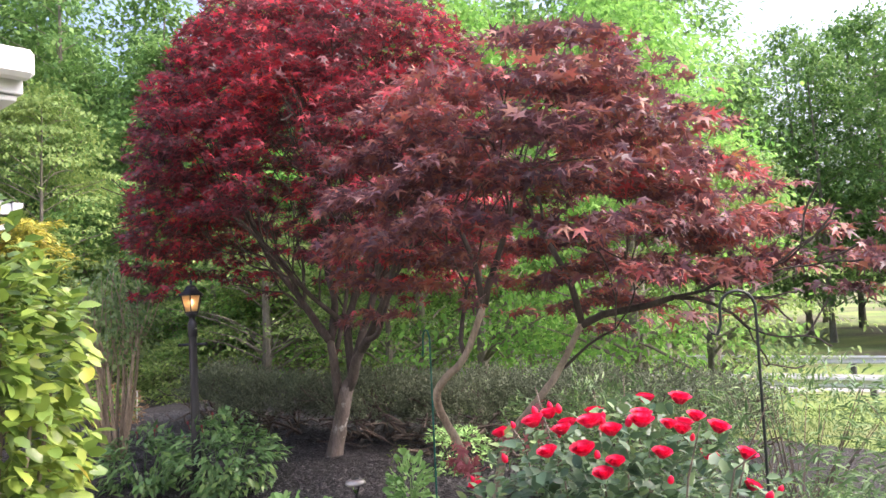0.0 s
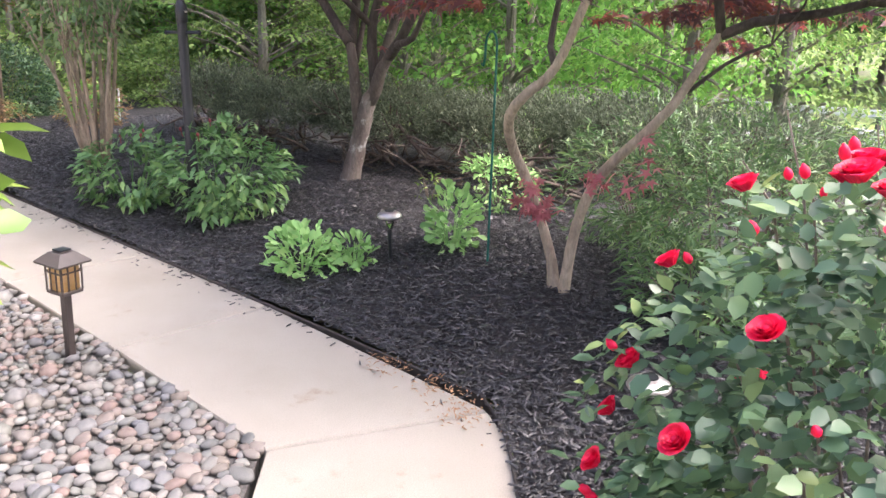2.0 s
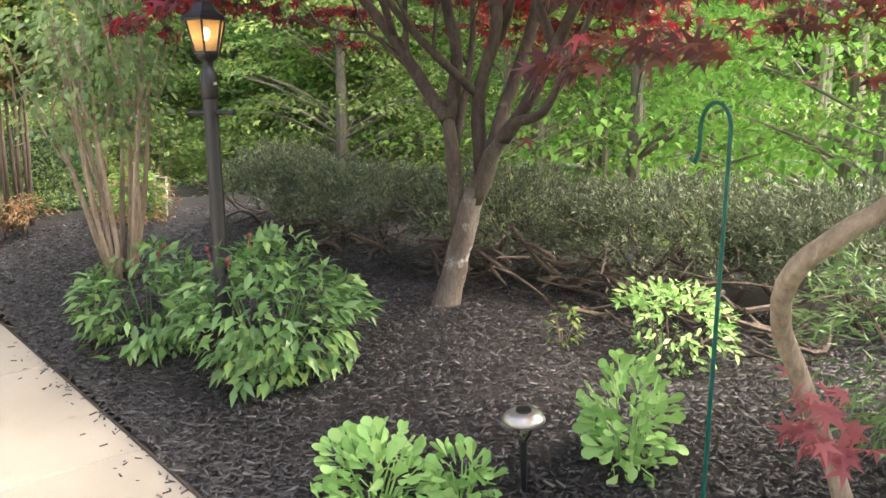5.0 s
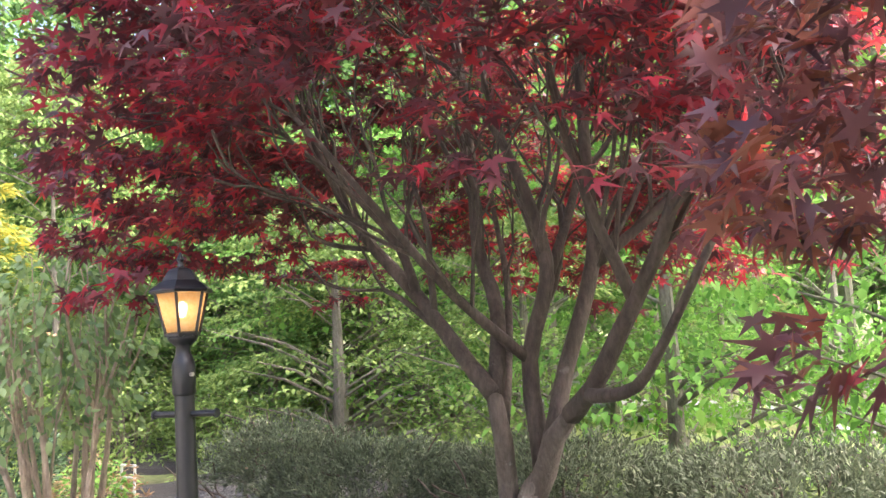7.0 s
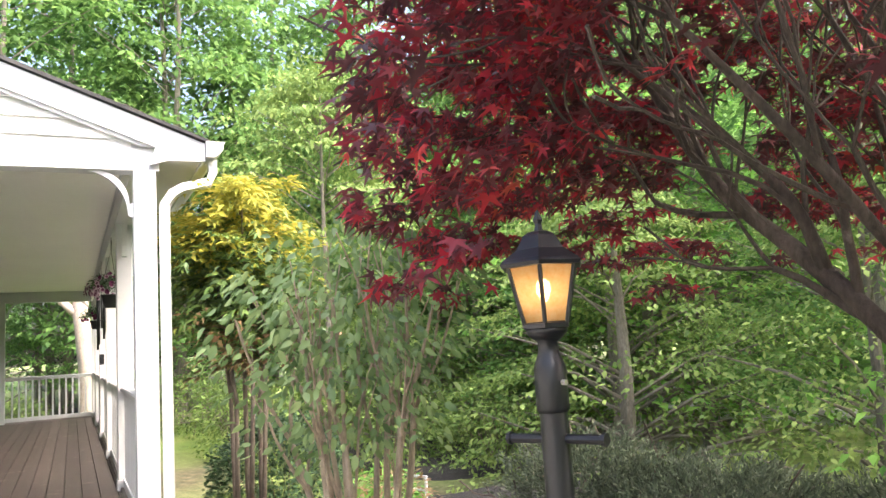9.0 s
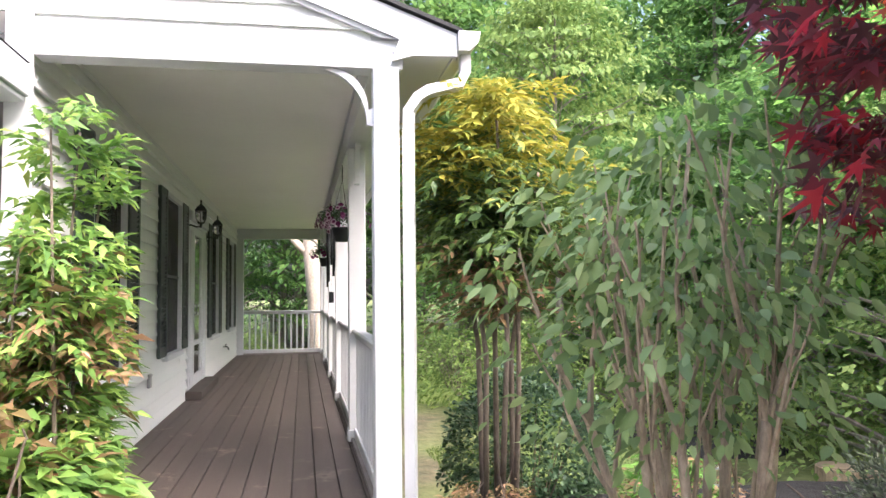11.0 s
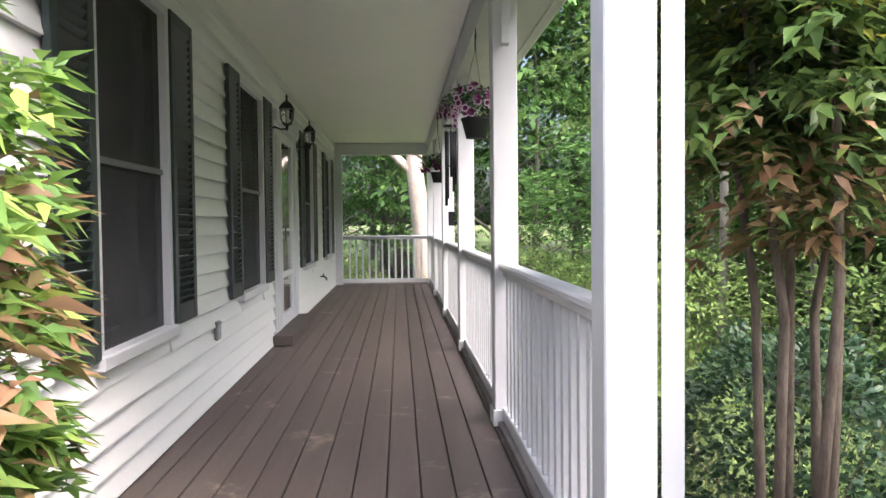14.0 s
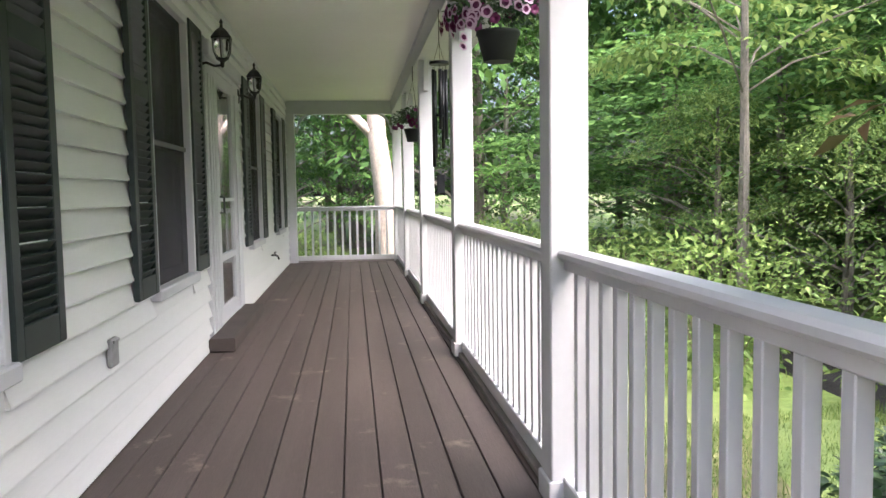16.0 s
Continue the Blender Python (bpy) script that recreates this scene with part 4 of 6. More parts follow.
for s in (-1, 1):
    pb = Build()
    a, b = (hw + 0.004, hw + 0.40) if s > 0 else (-hw - 0.34, -hw - 0.004)
    pb.box(a, b, -0.03, 0.02, 0.0, 2.24, 0.004)
    for k in range(3):
        c0 = a + 0.06 + k * (b - a - 0.12) / 2.6
        pb.box(c0, c0 + 0.055, 0.0205, 0.034, 0.12, 2.12, 0.006)
    pb.box(a, b, 0.0205, 0.04, 0.0, 0.10, 0.005)
    part("pilaster", pb, M["white"], su)
part("crosshead", Build().box(-hw - 0.35, hw + 0.41, -0.03, 0.06, 2.245, 2.36, 0.01), M["white"], su)
part("jamb_head", Build().box(-hw, hw, -0.03, 0.018, 2.195, 2.243, 0.003), M["white"], su)
tagged(part("door_step", Build().box(-18.1, -16.2, WALL_Y + 0.005, WALL_Y + 0.20, DECK_Z + 0.002, DECK_Z + 0.108, 0.01), M["deck_kick"]), "brown painted wooden threshold step at the door", "step")

ob = thing("outlet_box", (-13.9, WALL_Y, 0.95), "grey weatherproof outlet cover on the siding", "outlet")
part("cover", Build().box(-0.05, 0.05, 0.0, 0.028, -0.065, 0.065, 0.008), M["outlet"], ob)
part("hinge", Build().box(-0.04, 0.04, 0.028, 0.036, 0.045, 0.06, 0.003), M["outlet"], ob)
hs = thing("hose_bib", (-20.85, WALL_Y, 0.84), "dark metal hose spigot on the siding", "spigot")
part("spout", Build().tube([(0, 0, 0), (0, 0.06, 0), (0, 0.09, -0.02), (0, 0.10, -0.06)], 0.013, 8), M["black"], hs)
part("valve_wheel", Build().tube([(-0.092, 0.05, 0.035), (0.045, 0.05, 0.035)], 0.012, 6).tube([(0, 0.05, 0.0), (0, 0.05, 0.04)], 0.006, 6), M["black"], hs)


def wall_lantern(x):
    w = thing("wall_lantern", (x, WALL_Y, 2.62), "black metal wall lantern with clear glass", "wall lamp", "door lanterns")
    part("back_plate", Build().lathe([(0.0, -0.0), (0.055, 0.002), (0.05, 0.016), (0.02, 0.024)], sides=14).mesh("back_plate", M["black"]), None, w).matrix_basis = Matrix.Rotation(-math.pi / 2, 4, 'X') @ Matrix.Diagonal((1, 1.6, 1, 1))
    part("arm", Build().tube([(0, 0.01, 0.0), (0, 0.06, 0.015), (0, 0.13, -0.015), (0, 0.19, -0.01), (0, 0.2, 0.02)], 0.012, 8), M["black"], w)
    y = 0.2
    part("base_cup", Build().lathe([(0.008, -0.05), (0.016, -0.03), (0.02, 0.0), (0.05, 0.02), (0.052, 0.03)], (0, y, 0.02), 12), M["black"], w)
    part("roof_cap", Build().lathe([(0.098, 0.20), (0.10, 0.21), (0.06, 0.265), (0.03, 0.29), (0.016, 0.30), (0.012, 0.33), (0.018, 0.345), (0.004, 0.375)], (0, y, 0.02), 6), M["black"], w)
    cage = Build()
    for k in range(6):
        a = math.tau * k / 6
        cage.tube([(0.05 * math.cos(a), y + 0.05 * math.sin(a), 0.04), (0.078 * math.cos(a), y + 0.078 * math.sin(a), 0.11), (0.088 * math.cos(a), y + 0.088 * math.sin(a), 0.225)], 0.005, 5)
    part("cage", cage, M["black"], w)
    part("globe", Build().lathe([(0.04, 0.035), (0.066, 0.09), (0.076, 0.2)], (0, y, 0.01), 12), M["glass"], w, "clear glass", True).visible_shadow = False
    part("candle", Build().lathe([(0.012, 0.03), (0.012, 0.11), (0.018, 0.13), (0.012, 0.16), (0.002, 0.175)], (0, y, 0.02), 8), M["white"], w)
    w.scale = (0.84, 0.84, 0.84)
    return w


wall_lantern(-16.28)
wall_lantern(-18.2)


# garage wing beside the stone bed
wing = thing("garage_wing", (0, 0, 0), "white-sided low wing of the house with white eave", "house", kind="structure")
part("wing_wall", Build().box(-10.5, -4.05, -6.5, 1.02, -0.3, 2.72, 0.01), M["siding"], wing)
part("wing_soffit", Build().box(-10.5, -3.62, -6.8, 1.28, 2.723, 2.75, 0.004), M["white"], wing)
part("wing_fascia", Build().box(-10.5, -3.60, -6.8, 1.30, 2.753, 2.92, 0.004), M["white"], wing)
part("wing_gutter", Build().box(-3.597, -3.50, -6.8, 1.32, 2.81, 2.94, 0.02), M["white"], wing)
wr = Build()
wr.add([(-3.58, 1.3, 2.93), (-3.58, -6.8, 2.93), (-10.5, -6.8, 2.93), (-10.5, 1.3, 2.93), (-7.0, -1.6, 4.1), (-7.0, -3.9, 4.1)], [(0, 1, 5, 4), (1, 2, 5), (2, 3, 4, 5), (3, 0, 4)])
part("wing_roof", wr, M["roof"], wing)


# ---------------------------------------------------------------- fixtures
def lamp_post():
    x, y = -6.68, 3.85
    z0 = mulch_z(x, y) - 0.02
    p = thing("lamp_post", pose(x, y, 0, -1.0, -1.2, 24), "black fluted garden lamp post with lit lantern", "lamp post")
    part("post", Build().lathe([(0.047, z0), (0.047, 0.5), (0.042, 0.52), (0.038, 1.55), (0.038, 1.5505)], sides=14), M["black"], p, "", True)
    part("collar", Build().lathe([(0.04, 1.50), (0.045, 1.51), (0.045, 1.62), (0.04, 1.635), (0.03, 1.66), (0.028, 1.69), (0.04, 1.70), (0.056, 1.715), (0.06, 1.73)], sides=14), M["black"], p, "", True)
    part("ladder_bar", Build().tube([(-0.15, 0, 1.43), (0.15, 0, 1.43)], 0.013, 8).tube([(-0.155, 0, 1.43), (-0.145, 0, 1.43)], 0.018, 8).tube([(0.145, 0, 1.43), (0.155, 0, 1.43)], 0.018, 8), M["black"], p)
    part("set_screw", Build().tube([(0.04, -0.01, 1.58), (0.056, -0.012, 1.58)], 0.008, 6), M["steel"], p)
    ln = part("lantern", Build().lathe([(0.07, 1.728), (0.072, 1.74), (0.06, 1.745)], sides=6), M["black"], p)
    for k in range(6):
        a = math.tau * k / 6
        part("cage_bar", Build().tube([(0.066 * math.cos(a), 0.066 * math.sin(a), 1.74), (0.105 * math.cos(a), 0.105 * math.sin(a), 1.905)], 0.0065, 5), M["black"], ln)
    part("lantern_roof", Build().lathe([(0.122, 1.895), (0.127, 1.905), (0.118, 1.915), (0.075, 1.945), (0.05, 1.985), (0.035, 1.995), (0.014, 2.0), (0.01, 2.02), (0.016, 2.03), (0.003, 2.06)], sides=6), M["black"], ln)
    g = part("lantern_glass", Build().lathe([(0.063, 1.745), (0.1, 1.9)], sides=6), M["frosted"], ln, "seeded amber glass")
    g.visible_shadow = False
    part("bulb", Build().lathe([(0.004, 1.80), (0.012, 1.808), (0.021, 1.832), (0.018, 1.855), (0.004, 1.865)], sides=12), M["bulb"], ln, "glowing bulb", True)
    part("socket", Build().lathe([(0.02, 1.745), (0.02, 1.80)], sides=10), M["white"], ln)


lamp_post()


def path_lantern():
    p = thing("solar_lantern", pose(-4.92, 2.09, -0.06, 0, 2.5, 14), "dark bronze box-shaped solar path lantern", "garden light")
    part("stake", Build().box(-0.02, 0.02, -0.02, 0.02, -0.08, 0.30, 0.004), M["bronze"], p)
    part("tray", Build().box(-0.06, 0.06, -0.06, 0.06, 0.295, 0.312, 0.004), M["bronze"], p)
    bars = Build()
    for s in (-1, 1):
        for k in (-0.055, -0.02, 0.02, 0.055):
            bars.box(k - 0.004, k + 0.004, s * 0.058 - 0.003, s * 0.058 + 0.003, 0.31, 0.455, 0.001)
            bars.box(s * 0.058 - 0.003, s * 0.058 + 0.003, k - 0.004, k + 0.004, 0.31, 0.455, 0.001)
        bars.box(-0.06, 0.06, s * 0.0585 - 0.003, s * 0.0585 + 0.003, 0.405, 0.413, 0.001)
        bars.box(s * 0.0585 - 0.003, s * 0.0585 + 0.003, -0.06, 0.06, 0.405, 0.413, 0.001)
    part("cage", bars, M["bronze"], p)
    part("diffuser", Build().box(-0.05, 0.05, -0.05, 0.05, 0.313, 0.45, 0.004), M["frosted"], p, "cloudy plastic panes").visible_shadow = False
    part("hat", Build().lathe([(0.128, 0.45), (0.13, 0.46), (0.06, 0.505), (0.028, 0.51), (0.001, 0.514)], sides=4, turn=math.pi / 4), M["bronze"], p)
    part("solar_cell", Build().box(-0.03, 0.03, -0.03, 0.03, 0.512, 0.518, 0.001), M["black"], p)


path_lantern()


def mushroom_light(x, y, h, tilt):
    p = thing("solar_light", pose(x, y, mulch_z(x, y), tilt, 0, 0), "round steel-capped solar light on a black stake", "garden light", "solar lights")
    part("stake", Build().tube([(0, 0, -0.06), (0, 0, h - 0.1)], 0.013, 8), M["black"], p)
    part("cap", Build().lathe([(0.075, h - 0.02), (0.082, h - 0.012), (0.075, h + 0.004), (0.045, h + 0.022), (0.001, h + 0.026)], sides=20), M["steel"], p, "domed steel cap", True)
    part("cell", Build().lathe([(0.032, h + 0.02), (0.03, h + 0.029), (0.001, h + 0.03)], sides=12), M["black"], p)
    y_ = Build()
    for s in (-1, 1):
        y_.tube([(0, 0, h - 0.11), (s * 0.03, 0, h - 0.06), (s * 0.04, 0, h - 0.018)], 0.006, 6)
    part("yoke", y_, M["black"], p)
    part("lens", Build().lathe([(0.005, h - 0.09), (0.022, h - 0.06), (0.026, h - 0.02)], sides=10), M["glass"], p).visible_shadow = False


mushroom_light(-2.27, 3.05, 0.41, 0)
mushroom_light(-4.6, 4.02, 0.30, 2)


def shepherd_hook(x, y, h, mat, yaw, lean=0.0, small=False):
    z0 = mulch_z(x, y) if y < 5.5 else ground_z(x, y)
    p = thing("shepherd_hook", pose(x, y, z0, 0, lean, yaw), ("green" if mat is M["green_metal"] else "black") + " metal shepherd's hook standing in the garden", "plant hook", "shepherd hooks")
    r = 0.085
    pts = [(0, 0, -0.1), (0, 0, h * 0.5), (0, 0, h - r)]
    pts += [(-r + r * math.cos(a), 0, h - r + r * math.sin(a)) for a in np.linspace(0.2, math.pi, 10)]
    pts += [(-2 * r, 0, h - r - 0.07), (-2 * r - 0.02, 0, h - r - 0.12), (-2 * r - 0.05, 0, h - r - 0.11)]
    part("rod", Build().tube(pts, 0.0075, 8), mat, p)


shepherd_hook(-4.04, 4.33, 1.42, M["green_metal"], -28, 0.0)
shepherd_hook(-1.33, 3.75, 1.72, M["dark_rod"], 42)


def hanging_basket(x, y, flowers, zc):
    b = thing("hanging_basket", (x, y, zc), "hanging basket of purple petunias in a dark pot" if flowers else "hanging basket in shade under the porch beam", "hanging plant", "hanging baskets")
    part("pot", Build().lathe([(0.065, -0.15), (0.07, -0.15), (0.10, -0.03), (0.106, -0.025), (0.106, -0.01), (0.095, -0.01), (0.09, -0.03)], sides=20), M["pot"], b, "", True)
    w = Build()
    top = BEAM_Z - zc
    for k in range(3):
        a = math.tau * k / 3 + 0.4
        w.tube([(0.12 * math.cos(a), 0.12 * math.sin(a), 0.01), (0.0, 0.0, top - 0.14)], 0.0022, 4)
    part("wires", w, M["black"], b)
    hk = [(0, 0, top - 0.15), (0, 0, top - 0.06)] + [(0.02 - 0.02 * math.cos(q), 0, top - 0.06 + 0.03 * math.sin(q)) for q in np.linspace(0.3, 3.6, 8)]
    part("hook", Build().tube(hk, 0.0055, 6).tube([(0.02, 0, top - 0.03), (0.02, 0, top + 0.01)], 0.004, 6), M["black"], b)
    n = 900
    d = unit(rnd(n) * (1, 1, 0.8))
    d[:, 2] = np.abs(d[:, 2]) * 0.75 - 0.12
    P = d * rng.uniform(0.08, 0.25, (n, 1)) + (0, 0, 0.07)
    part("foliage", leaves("foliage", P, d + rnd(n, 0.5), rnd(n, 0.6) + (0, 0, 1), rng.uniform(0.025, 0.045, n), 0.02, "oval", M["dark_leaf"]), None, b)
    m = 90 if flowers else 26
    for k in range(m):
        d = Vector(unit(rnd(1) * (1, 1, 0.7) + (0.5, -0.5, 0))[0])
        d.z = abs(d.z) * 0.95 - 0.36
        r = rng.uniform(0.021, 0.029)
        o = part("bloom", PETUNIA[0 if flowers and k % 5 < 3 else 1], None, b, "purple bloom with pale rim" if flowers and k % 5 < 3 else "dark purple bloom")
        o.matrix_basis = Matrix.LocRotScale(d * rng.uniform(0.20, 0.30) + Vector((0, 0, 0.07)), d.to_track_quat('Z', 'Y'), (r, r, r))


def petunia_mesh(rim_mat):
    """A funnel with a wavy rim of its own colour."""
    vs, fs, n = [(0, 0, -0.35)], [], 10
    for ring in (0.6, 1.0):
        for k in range(n):
            a = math.tau * k / n
            r = ring * (1 + (0.1 * math.cos(5 * a) if ring == 1.0 else 0))
            vs.append((r * math.cos(a), r * math.sin(a), 0.05 if ring == 1.0 else 0.0))
    fs = [(0, 1 + k, 1 + (k + 1) % n) for k in range(n)] + [(1 + k, 1 + n + k, 1 + n + (k + 1) % n, 1 + (k + 1) % n) for k in range(n)]
    me = bpy.data.meshes.new("bloom")
    me.from_pydata(vs, [], fs)
    me.materials.append(M["petunia"])
    me.materials.append(rim_mat)
    for i, p in enumerate(me.polygons):
        p.material_index = 1 if i >= n else 0
    return me


PETUNIA = [petunia_mesh(M["petunia_rim"]), petunia_mesh(M["petunia"])]


hanging_basket(-13.98, 3.07, True, 2.41)
hanging_basket(-18.9, 3.05, False, 2.36)


def wind_chime():
    c = thing("wind_chime", (-16.2, 3.04, 2.62), "long black tubular wind chime hung from the beam", "wind chime")
    w = Build().tube([(0, 0, BEAM_Z - 2.62), (0, 0, 0.16)], 0.003, 5)
    for k in range(3):
        a = math.tau * k / 3
        w.tube([(0, 0, 0.16), (0.05 * math.cos(a), 0.05 * math.sin(a), 0.0)], 0.002, 4)
    part("cords", w, M["black"], c)
    part("ring", Build().lathe([(0.07, -0.012), (0.075, -0.01), (0.075, 0.01), (0.068, 0.012)], sides=18), M["black"], c)
    for k in range(5):
        a = math.tau * k / 5
        x, y = 0.05 * math.cos(a), 0.05 * math.sin(a)
        part("chime_tube", Build().tube([(x, y, -0.05), (x, y, -0.5 - 0.07 * k)], 0.014, 10).tube([(x, y, 0), (x, y, -0.05)], 0.002, 4), M["black"], c, "", True)
    part("clapper", Build().lathe([(0.03, -0.40), (0.032, -0.395), (0.032, -0.385), (0.002, -0.38)], sides=14).tube([(0, 0, 0.0), (0, 0, -0.86)], 0.002, 4), M["black"], c)
    part("wind_sail", Build().box(-0.003, 0.003, -0.03, 0.03, -0.98, -0.84, 0.001), M["black"], c)


wind_chime()


# ---------------------------------------------------------------- plants
BIG = []


def grow(b, ends, p, d, length, r, depth, up=0.25, split=2, wob=0.18, spread=0.55, shrink=0.72, sides=7, low=0.006):
    """A forking limb: adds its wood to b and its tips to ends."""
    p, d = Vector(p), Vector(d).normalized()
    pts, rad = [p.copy()], [r]
    n = 4
    for i in range(n):
        d = (d + Vector(rng.normal(0, wob, 3)) + Vector((0, 0, up * 0.25))).normalized()
        p = p + d * (length / n)
        pts.append(p.copy())
        rad.append(max(low, r * (1 - 0.32 * (i + 1) / n)))
    if r > 0.02:
        BIG.append(Build().tube(pts, rad, sides, True, 0.06 if r > 0.03 else 0.0))
    else:
        b.tube(pts, rad, 5)
    ends.append((p.copy(), d.copy()))
    if depth <= 0:
        return
    for k in range(split + (1 if rng.random() < 0.25 else 0)):
        s = Vector(rng.normal(0, 1, 3))
        s = (s - d * s.dot(d)).normalized()
        grow(b, ends, p if k < 2 else pts[2], (d + s * spread * rng.uniform(0.6, 1.3)).normalized(), length * shrink * rng.uniform(0.8, 1.15), rad[-1] * 0.72, depth - 1, up, split, wob, spread, shrink, sides, low)


def limbs_of(t, mat, twigs, name="limb"):
    """Hangs the limbs grown since the last call under t, one part each, and the fine twigs as one joined part."""
    for b in BIG:
        part(name, b, mat, t, "", True)
    BIG.clear()
    if twigs.v:
        tagged(part("twig_tangle", twigs, mat, t), kind="stuff")


def canopy(n, centre, radii, base_fn, hollow=0.62):
    """Leaf places in an umbrella-shaped crown: dense near its skin, open inside and below base_fn(radius share)."""
    out = []
    while len(out) < n:
        d = unit(rng.normal(0, 1, (4 * n, 3)))
        s = rng.uniform(hollow ** 3, 1, (4 * n, 1)) ** (1 / 3)
        q = d * s
        rr = np.hypot(q[:, 0], q[:, 1])
        q = q[q[:, 2] > base_fn(rr)]
        out += list(q)
    return np.array(out[:n]) * radii + centre


def clumped(P, cell, keep, amp):
    """Draws leaves together into sprays, with gaps between them."""
    f = np.array([noise.noise(Vector(p * cell)) for p in P])
    P = P[f > keep]
    lay = 0.3
    sway = np.array([0.55 * noise.noise(Vector((p[0] * 1.1, p[1] * 1.1, 7.0))) + 0.22 * noise.noise(Vector((p[0] * 3, p[1] * 3, p[2]))) for p in P])
    z = P[:, 2] + sway
    k = np.round(z / lay)
    P[:, 2] = z + (k * lay - z) * amp - sway * 0.45
    return P


# large red maple
def red_maple():
    t = thing("japanese_maple", (-6.57, 5.38, 0.06), "red-leaved maple tree with pale multi-stemmed trunk", "tree", "ornamental maples")
    b, ends, tw = Build(), [], Build()
    b.tube(bent([(0, 0, -0.05), (0.03, 0.02, 0.12), (0.08, 0.06, 0.4), (0.13, 0.085, 0.62), (0.17, 0.1, 0.78), (0.22, 0.115, 0.88)]), spread_radii([0.115, 0.09, 0.077, 0.078, 0.07, 0.05]), 14, True, 0.05)
    fk = Build()
    fk.tube([(0.10, 0.07, 0.52), (0.06, 0.05, 0.8), (0.12, -0.02, 1.06), (0.11, -0.06, 1.31)], [0.06, 0.052, 0.048, 0.04], 10, True, 0.05)
    fk.tube([(0.18, 0.105, 0.76), (0.24, 0.12, 0.9), (0.34, 0.1, 1.08), (0.5, 0.06, 1.22)], [0.055, 0.06, 0.054, 0.04], 10, True, 0.05)
    limbs = [
        [(0.11, -0.06, 1.3), (-0.02, -0.1, 1.46), (-0.35, -0.12, 1.81), (-0.78, -0.15, 2.21), (-0.97, -0.2, 2.54), (-1.1, -0.3, 2.9)],
        [(0.11, -0.05, 1.29), (0.02, 0.1, 1.7), (-0.11, 0.12, 2.05), (-0.15, 0.15, 2.46), (-0.21, 0.2, 2.81), (-0.3, 0.25, 3.3)],
        [(0.24, 0.12, 0.92), (0.2, 0.12, 1.45), (0.33, 0.14, 1.84), (0.26, 0.16, 2.17), (0.12, 0.1, 2.59), (-0.04, 0.0, 2.93)],
        [(0.32, 0.1, 1.05), (0.36, 0.2, 1.4), (0.5, 0.3, 1.93), (0.5, 0.3, 2.38), (0.47, 0.35, 3.03), (0.5, 0.4, 3.5)],
        [(0.48, 0.06, 1.2), (0.65, 0.02, 1.34), (0.87, 0.02, 1.66), (1.04, -0.02, 1.89), (1.21, -0.05, 2.2), (1.4, -0.1, 2.6)],
        [(0.62, 0.03, 1.3), (0.81, -0.14, 1.32), (1.03, -0.22, 1.37), (1.22, -0.3, 1.55), (1.5, -0.4, 1.9)],
        [(0.1, 0.0, 1.1), (-0.1, 0.3, 1.5), (-0.35, 0.6, 1.9), (-0.7, 0.9, 2.4), (-0.9, 1.1, 2.8)],
        [(0.5, 0.3, 1.9), (0.75, 0.6, 2.2), (1.0, 0.9, 2.6), (1.2, 1.2, 3.0)],
        [(0.2, 0.12, 1.45), (0.1, -0.3, 1.8), (0.05, -0.7, 2.2), (-0.1, -1.0, 2.6)],
        [(0.9, 0.02, 1.7), (0.8, -0.1, 2.1), (0.78, -0.25, 2.5), (0.9, -0.5, 2.9)],
        [(-0.35, -0.12, 1.81), (-0.4, -0.2, 2.1), (-0.55, -0.4, 2.4), (-0.7, -0.7, 2.7)],
        [(0.33, 0.14, 1.84), (0.3, 0.4, 2.2), (0.2, 0.7, 2.6), (0.1, 1.0, 3.1)],
    ]
    for k, pts in enumerate(limbs):
        r0 = (0.05, 0.046, 0.05, 0.05, 0.05, 0.036)[k] if k < 6 else 0.03
        n = len(pts)
        BIG.append(Build().tube(bent(pts, 3), spread_radii([r0 * (1 - 0.62 * i / (n - 1)) for i in range(n)], 3), 9, True, 0.05))
        for i in range(1, n):
            p, q = Vector(pts[i - 1]), Vector(pts[i])
            d = (q - p).normalized()
            if q.z < 1.75:
                continue
            for s in range(2 if i < n - 1 else 3):
                sd = Vector(rng.normal(0, 1, 3))
                sd = (sd - d * sd.dot(d)).normalized()
                grow(tw, ends, q if i == n - 1 else p.lerp(q, rng.uniform(0.3, 1)), d + sd * rng.uniform(0.4, 0.8) + Vector((0, 0, 0.15)), rng.uniform(0.4, 0.65), r0 * (0.5 - 0.25 * i / n), 2, 0.25, 2, 0.14, 0.5, 0.8, 6)
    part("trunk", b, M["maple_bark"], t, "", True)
    # forks and limbs carry the crown's shade in their bark colour
    part("fork", fk, M["half_shaded_fork_bark"], t, "", True)
    limbs_of(t, M["shaded_limb_bark"], tw)
    P = canopy(58000, np.array((-0.05, 0.0, 2.75)), np.array((2.3, 2.02, 2.6)), lambda r: -0.40 * r ** 1.2 + 0.10 * (1 - r), 0.5)
    P = clumped(P, 1.9, -0.12, 0.5)
    P = P[~((P[:, 1] < -1.1) & (P[:, 0] > -0.35) & (P[:, 2] < 2.55))]
    n = len(P)
    out = unit(P - np.array((0, 0, 2.0)))
    D = out * 0.8 + rnd(n, 0.5) + (0, 0, -0.45)
    N = out * 0.35 + rnd(n, 0.4) + (0, 0, 0.9)
    part("crown", leaves("crown", P, D, N, rng.uniform(0.05, 0.095, n), rng.uniform(0.06, 0.11, n), "palm", M["maple_leaf"]), None, t, "dark red palmate leaves")


red_maple()


